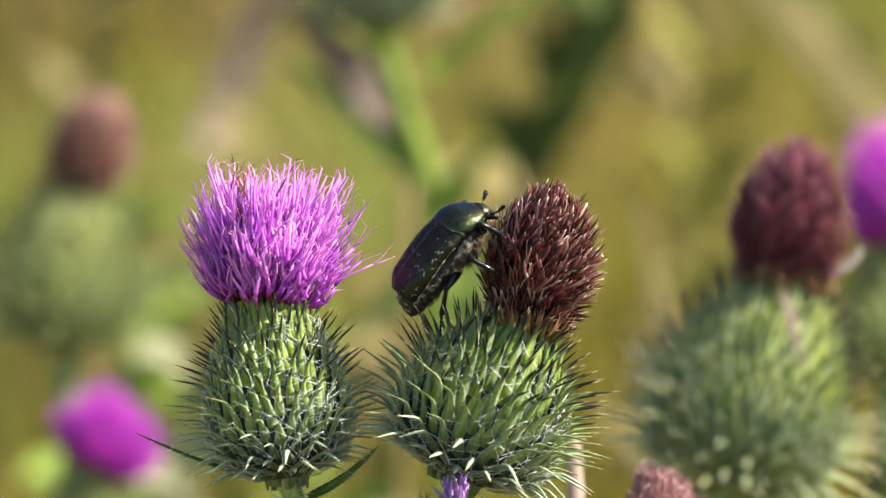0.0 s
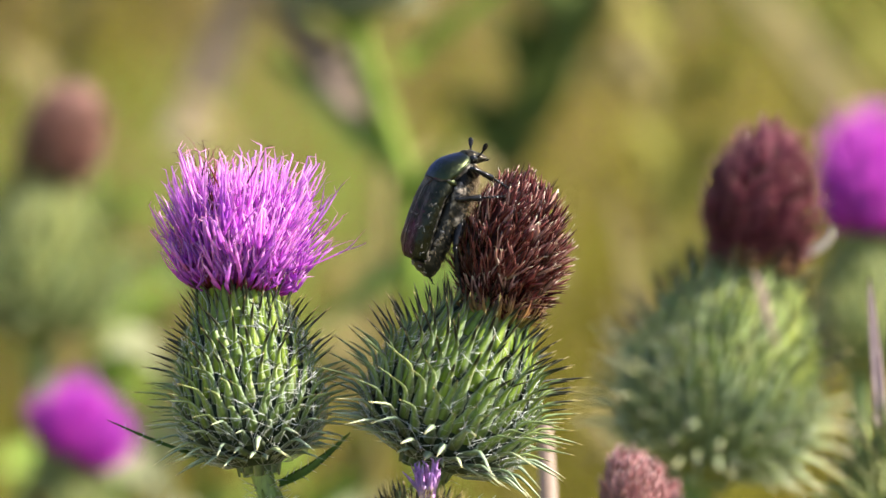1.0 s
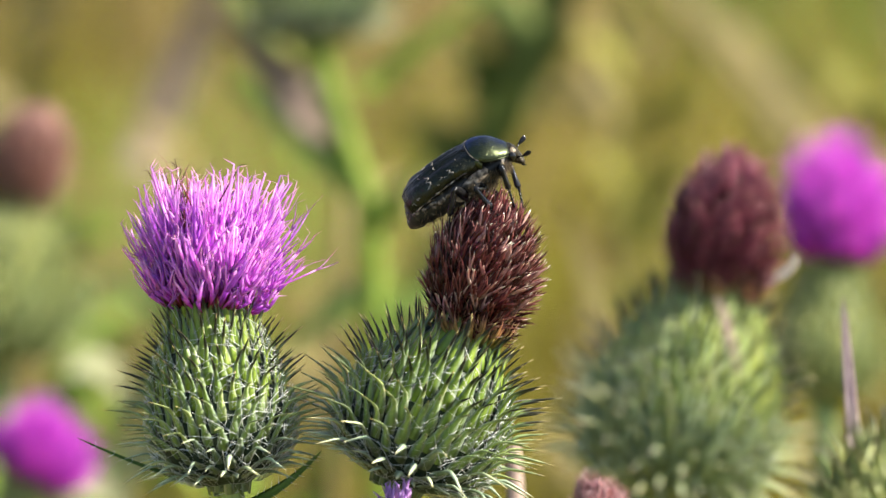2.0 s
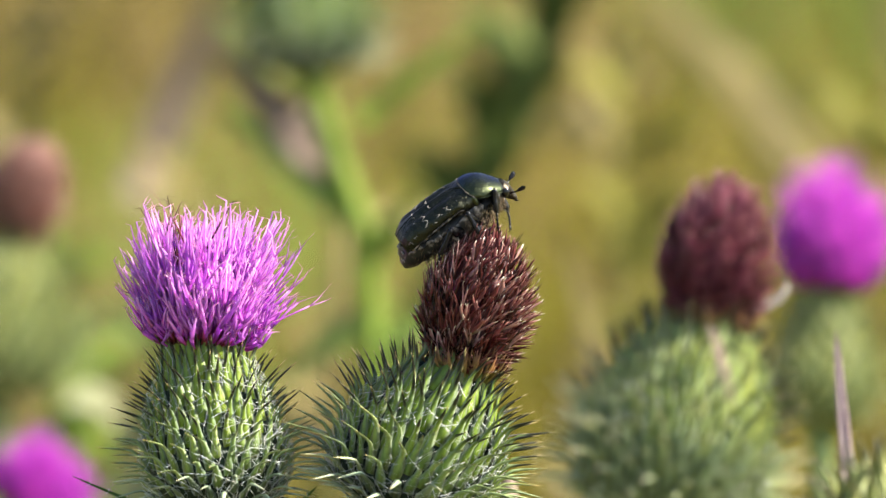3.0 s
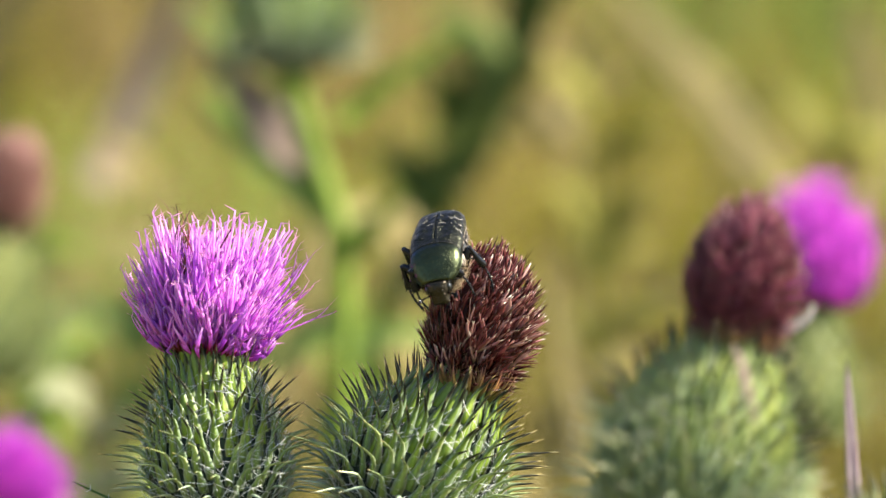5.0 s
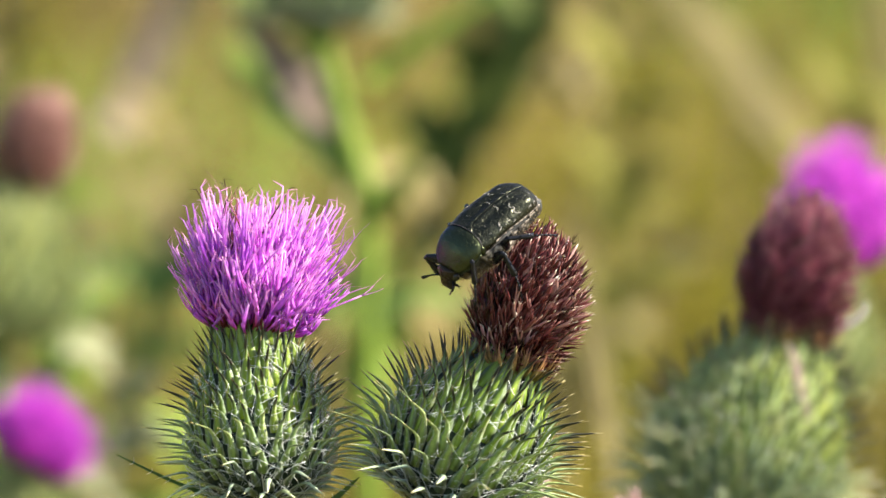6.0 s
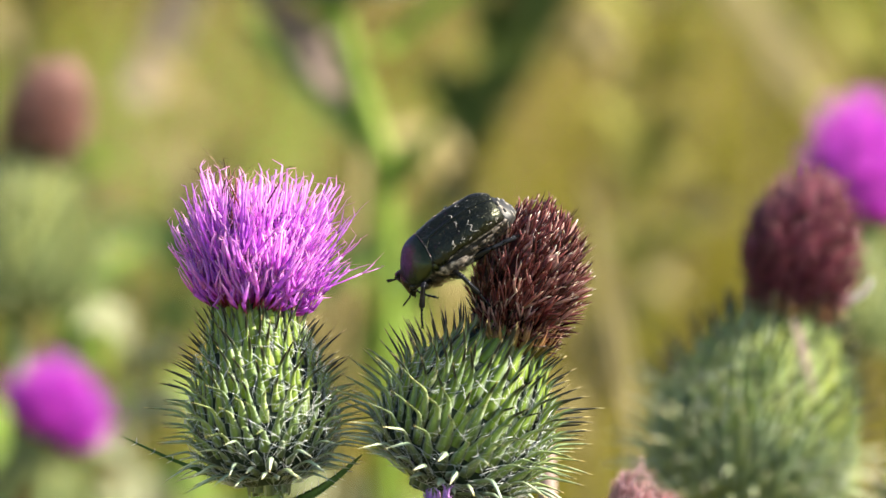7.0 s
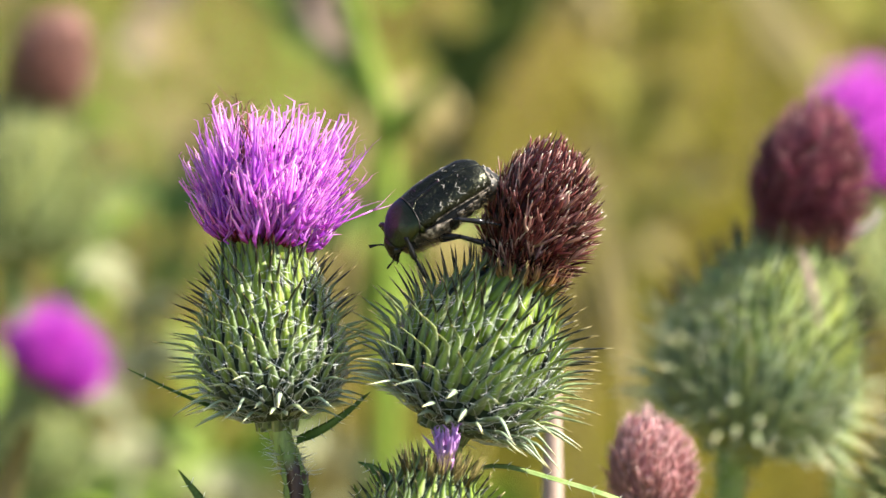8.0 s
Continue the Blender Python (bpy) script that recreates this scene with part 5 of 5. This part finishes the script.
    for side in (-1, 1):
        q = Pile()
        q.ball(Vector((10.2, side * 1.85, -2.1)) * MM, 0.8 * MM, 0.62 * MM, 0.85 * MM, 14, 9)
        part("eye", q, M_EYE, head)
        q = Pile()
        line = [Vector(c) * MM for c in ((10.9, side * 1.5, -2.9), (11.35, side * 2.0, -2.85), (11.7, side * 2.4, -2.8), (11.95, side * 2.7, -2.75))]
        q.strand(line, [0.22 * MM, 0.17 * MM, 0.15 * MM, 0.2 * MM], [0.22 * MM, 0.17 * MM, 0.15 * MM, 0.2 * MM], Vector((0, 0, 1)), 6)
        for k in (-0.12, 0.0, 0.12):
            c = Vector((11.95, side * 2.7, -2.75))
            e = c + Vector((1.7, side * (0.85 + k), 0.25 + k * 1.4))
            q.strand([c * MM, c.lerp(e, 0.4) * MM, c.lerp(e, 0.8) * MM, e * MM], [0.14 * MM, 0.32 * MM, 0.34 * MM, 0.08 * MM], [0.10 * MM] * 4, Vector((0, 0.3, 1)), 6)
        part("antenna", q, M_BLACK, head)
        # mouth feelers
        q = Pile()
        line = [Vector(c) * MM for c in ((10.6, side * 0.9, -4.2), (11.0, side * 1.2, -4.9), (11.5, side * 1.3, -5.3))]
        q.strand(line, [0.16 * MM, 0.18 * MM, 0.06 * MM], [0.16 * MM, 0.18 * MM, 0.06 * MM], Vector((0, 0, 1)), 6)
        part("palp", q, M_BLACK, head)
    # legs: thigh under the body, shin and foot under the thigh
    legs = {}
    for key, hip, thigh, shin in (("F", (7.4, 2.2, -3.2), 4.9, 8.0), ("M", (3.4, 2.8, -4.0), 5.4, 8.8), ("H", (0.0, 3.0, -4.0), 6.0, 9.6)):
        for side in (1, -1):
            q = Pile()
            a = [Vector((thigh * t, 0, 0)) * MM for t in (0, 0.12, 0.35, 0.65, 0.9, 1.0)]
            q.strand(a, [f * 1.15 * MM for f in (0.55, 0.9, 1.0, 0.8, 0.55, 0.38)], [f * 0.85 * MM for f in (0.55, 0.9, 1.0, 0.8, 0.55, 0.38)], Vector((0, 0, 1)), 10)
            f = part("leg", q, M_BLACK, b)
            cut = shin * 0.52
            q = Pile()
            wide = 1.2 if key == "F" else 0.95
            a = [Vector((cut * t, 0, 0)) * MM for t in (0, 0.1, 0.5, 0.9, 1.0)]
            q.strand(a, [x * wide * 1.15 * MM for x in (0.42, 0.36, 0.46, 0.70, 0.44)], [x * 1.25 * MM for x in (0.40, 0.32, 0.37, 0.46, 0.34)], Vector((0, 0, 1)), 8)
            for t, up in ((0.45, 1), (0.7, 1), (0.97, 1), (0.97, -1)):
                c = Vector((cut * t, 0, 0.35 * up))
                q.strand([c * MM, (c + Vector((0.55, 0, 0.5 * up))) * MM], [0.16 * MM, 0.02 * MM], [0.16 * MM, 0.02 * MM], Vector((0, 1, 0)), 5)
            for k in range(14):
                t = g.uniform(0.15, 0.95)
                w = g.uniform(0, 6.28)
                c = Vector((cut * t, 0.28 * math.sin(w), 0.32 * math.cos(w)))
                q.strand([c * MM, (c * 1.0 + Vector((0.45, 0.35 * math.sin(w), 0.4 * math.cos(w)))) * MM], [0.04 * MM, 0.01 * MM], [0.04 * MM, 0.01 * MM], Vector((1, 0.2, 0.1)), 3)
            s1 = part("tibia", q, M_BLACK, f)
            q = Pile()
            n = 5
            step = (shin - cut) / n
            for k in range(n):
                c0 = Vector((cut + k * step, 0, -0.05 * k * k))
                c1 = Vector((cut + (k + 1) * step, 0, -0.05 * (k + 1) ** 2 - 0.03))
                q.strand([c0 * MM, c0.lerp(c1, 0.8) * MM, c1 * MM], [0.14 * MM, 0.28 * MM, 0.14 * MM], [0.14 * MM, 0.26 * MM, 0.14 * MM], Vector((0, 1, 0)), 6)
            for sg in (-1, 1):
                q.strand([c1 * MM, (c1 + Vector((0.35, sg * 0.25, 0.05))) * MM, (c1 + Vector((0.55, sg * 0.4, -0.3))) * MM], [0.11 * MM, 0.08 * MM, 0.02 * MM], [0.11 * MM, 0.08 * MM, 0.02 * MM], Vector((0, 0, 1)), 5)
            s2 = part("tarsus", q, M_BLACK, f)
            legs[("L" if side > 0 else "R") + key] = (f, s1, s2, Vector((hip[0], side * hip[1], hip[2])), thigh, shin, side)
    return b, legs


beetle, beetle_legs = build_beetle()


def limb(origin, way, up):
    """The pose at origin with x along way and z near up."""
    x = way.normalized()
    z = (up - x * up.dot(x)).normalized()
    return axes(x, z.cross(x), z, origin)


def motions():
    times = [0.0, 0.5, 1.0, 1.5, 2.0, 2.2, 3.3, 3.5, 4.0, 4.2, 5.3, 5.5, 6.0, 6.5, 7.0, 7.5, 8.0]
    walk(beetle, [
        (0.0, pose(-0.02104, -0.00350, 0.80841, 20.5, -48.2, 14.0)),
        (0.5, pose(-0.01882, -0.00165, 0.81040, 4.2, -57.4, 24.4)),
        (1.0, pose(-0.01610, -0.00162, 0.81346, -1.5, -62.7, 25.4)),
        (1.5, pose(-0.01271, 0.00003, 0.81711, 16.6, -53.2, 6.8)),
        (2.0, pose(-0.00772, 0.00399, 0.82166, 14.8, -31.7, 0.0)),
        (2.2, pose(-0.00660, 0.00371, 0.82279, 10.4, -27.6, 6.5)),
        (3.3, pose(-0.00863, 0.00468, 0.81983, 20.1, -34.8, 6.1)),
        (3.5, pose(-0.00929, 0.00351, 0.81924, 31.4, -30.9, -19.8)),
        (4.0, pose(-0.00943, 0.00199, 0.81942, 30.2, -16.7, -50.4)),
        (4.2, pose(-0.00868, 0.00079, 0.81910, 20.0, -14.8, -70.1)),
        (5.3, pose(-0.01114, -0.00581, 0.81918, 10.8, 29.3, -97.5)),
        (5.5, pose(-0.01104, -0.00603, 0.81898, 7.4, 32.8, -102.8)),
        (6.0, pose(-0.01102, -0.00382, 0.81894, -18.6, 33.2, -142.7)),
        (6.5, pose(-0.01344, -0.00281, 0.81625, -22.5, 34.4, -165.1)),
        (7.0, pose(-0.01717, -0.00364, 0.81256, -34.7, 37.8, -174.2)),
        (7.5, pose(-0.01969, -0.00401, 0.80900, -26.9, 41.3, -170.1)),
        (8.0, pose(-0.02158, -0.00464, 0.80782, -26.7, 34.7, -165.5)),
    ])
    feet = {
        "LF": [(8.6, 2.6, -9.4), (8.6, 2.6, -9.4), (8.6, 2.6, -9.4), (8.6, 2.6, -9.4), (6.7, 0.6, -13.0), (8.4, 2.9, -8.1), (7.9, 0.1, -11.3), (7.7, -0.3, -12.9), (9.3, 5.5, -10.8), (7.1, 7.5, -9.9), (9.3, 5.9, -2.9), (10.1, 7.1, -4.5), (11.1, 7.0, -5.5), (12.7, 7.4, -5.9), (13.5, 8.3, -4.8), (13.9, 9.0, -6.6), (9.4, 7.8, -5.5)],
        "LM": [(3.5, 5.4, -9.6), (3.5, 5.4, -9.6), (3.5, 5.4, -9.6), (3.5, 5.4, -9.6), (3.5, 5.4, -9.6), (3.5, 5.4, -9.6), (3.5, 5.4, -9.6), (3.5, 5.4, -9.6), (3.5, 5.4, -9.6), (1.0, -3.9, -12.9), (2.0, 14.0, -5.5), (1.5, 14.0, -4.5), (3.7, 11.4, -7.5), (-3.6, 10.4, -7.9), (1.1, 11.8, -8.9), (-2.0, 10.6, -8.7), (-5.3, 9.4, -9.6)],
        "LH": [(-4.5, 4.8, -9.6), (-4.5, 4.8, -9.6), (-13.2, 2.5, -5.0), (-10.8, 1.7, -9.5), (-4.5, 4.8, -9.6), (-4.5, 4.8, -9.6), (-4.5, 4.8, -9.6), (-4.5, 4.8, -9.6), (-4.5, 4.8, -9.6), (-4.5, 4.8, -9.6), (-0.3, 7.3, -1.2), (-1.1, 8.4, -1.4), (-7.6, 10.2, -2.0), (-9.4, 9.7, -6.6), (-13.7, 4.6, -6.3), (-10.7, 6.4, -4.0), (-8.2, 9.2, -5.6)],
        "RF": [(9.8, -8.1, -6.8), (8.2, -5.3, -3.5), (8.1, -7.5, -8.5), (8.7, -7.4, -13.1), (6.0, -7.5, -8.6), (6.7, -7.6, -9.6), (5.5, -6.3, -5.0), (6.4, -8.4, -7.4), (12.5, -2.8, -9.7), (9.8, -3.1, -4.3), (8.6, -4.8, -7.7), (8.9, -3.9, -7.8), (8.6, -2.6, -9.4), (6.7, 1.3, -11.0), (9.6, 0.9, -9.2), (8.6, -2.6, -9.4), (8.6, -2.6, -9.4)],
        "RM": [(4.3, -10.4, -9.8), (-3.7, -8.5, -10.8), (6.3, -7.5, -7.9), (6.2, -7.2, -7.5), (3.0, -8.3, -10.0), (1.4, -7.9, -9.6), (2.5, -7.8, -7.3), (4.4, -6.8, -6.3), (4.6, -9.4, -11.2), (4.4, -8.8, -8.9), (3.5, -5.4, -9.6), (3.5, -5.4, -9.6), (3.5, -5.4, -9.6), (3.5, -5.4, -9.6), (3.5, -5.4, -9.6), (3.5, -5.4, -9.6), (3.5, -5.4, -9.6)],
        "RH": [(-12.0, -6.1, -7.6), (-8.4, -8.5, -9.2), (-13.4, -5.4, -9.2), (-12.2, -8.0, -10.7), (-7.2, -7.7, -6.5), (-6.2, -6.1, -4.8), (-10.6, -7.5, -5.6), (-5.5, -8.3, -2.9), (-0.2, -8.8, -5.8), (1.1, -8.0, -6.3), (-4.5, -4.8, -9.6), (-4.5, -4.8, -9.6), (-4.5, -4.8, -9.6), (-4.5, -4.8, -9.6), (-4.5, -4.8, -9.6), (-4.5, -4.8, -9.6), (-4.5, -4.8, -9.6)],
    }

    # the near thistle sways in the wind
    walk(front_thistle, [
        (0.0, pose(0.02218, -0.11, 0.00114)),
        (0.5, pose(0.02191, -0.11, 0.00053)),
        (1.0, pose(0.02253, -0.11, 0.00158)),
        (1.5, pose(0.02200, -0.11, 0.00000)),
        (2.0, pose(0.02068, -0.11, 0.00053)),
        (3.5, pose(0.02068, -0.11, 0.00202)),
        (4.0, pose(0.02086, -0.11, 0.00238)),
        (5.5, pose(0.02226, -0.11, 0.00326)),
        (6.0, pose(0.02200, -0.11, 0.00211)),
        (6.5, pose(0.02306, -0.11, 0.00378)),
        (7.0, pose(0.02350, -0.11, 0.00229)),
        (7.5, pose(0.02121, -0.11, 0.00229)),
        (8.0, pose(0.02244, -0.11, 0.00317)),
    ])
    # the far bloom nods on its stem
    walk(right_bloom, [
        (0.0, pose(0.09500, 0.45, 0.00000)),
        (4.2, pose(0.09500, 0.45, 0.00000)),
        (5.5, pose(0.09500, 0.45, 0.00199)),
        (6.0, pose(0.09216, 0.45, 0.00426)),
        (6.5, pose(0.09429, 0.45, 0.00540)),
        (7.0, pose(0.09500, 0.45, 0.00625)),
        (7.5, pose(0.09429, 0.45, 0.00710)),
        (8.0, pose(0.09500, 0.45, 0.00312)),
    ])
    for key, (thigh, shin, foot, hip, a, b, side) in beetle_legs.items():
        upper, lower = [], []
        spots = feet[key]
        ticks = sorted(set(times) | {(p + q) / 2 for p, q in zip(times, times[1:]) if q - p > 0.3} | {p + (q - p) * f for p, q in zip(times, times[1:]) if q - p > 0.9 for f in (0.25, 0.75)})
        for t in ticks:
            goal = [float(np.interp(t, times, [g[c] for g in spots])) for c in range(3)]
            d = Vector(goal) - hip
            r = min(max(d.length, abs(a - b) + 0.3), (a + b) * 0.985)
            x = d.normalized()
            bend = Vector((0.25 if key[1] == "F" else -0.25, side * 0.75, 0.9))
            n = (bend - x * bend.dot(x)).normalized()
            c = (a * a + r * r - b * b) / (2 * r)
            knee = x * c + n * math.sqrt(max(0.0, a * a - c * c))
            m1 = limb(hip * MM, knee, n)
            m2 = limb((hip + knee) * MM, x * r - knee, n)
            upper.append((t, m1))
            lower.append((t, m1.inverted() @ m2))
        walk(thigh, upper)
        walk(shin, lower)
        walk(foot, lower)


motions()
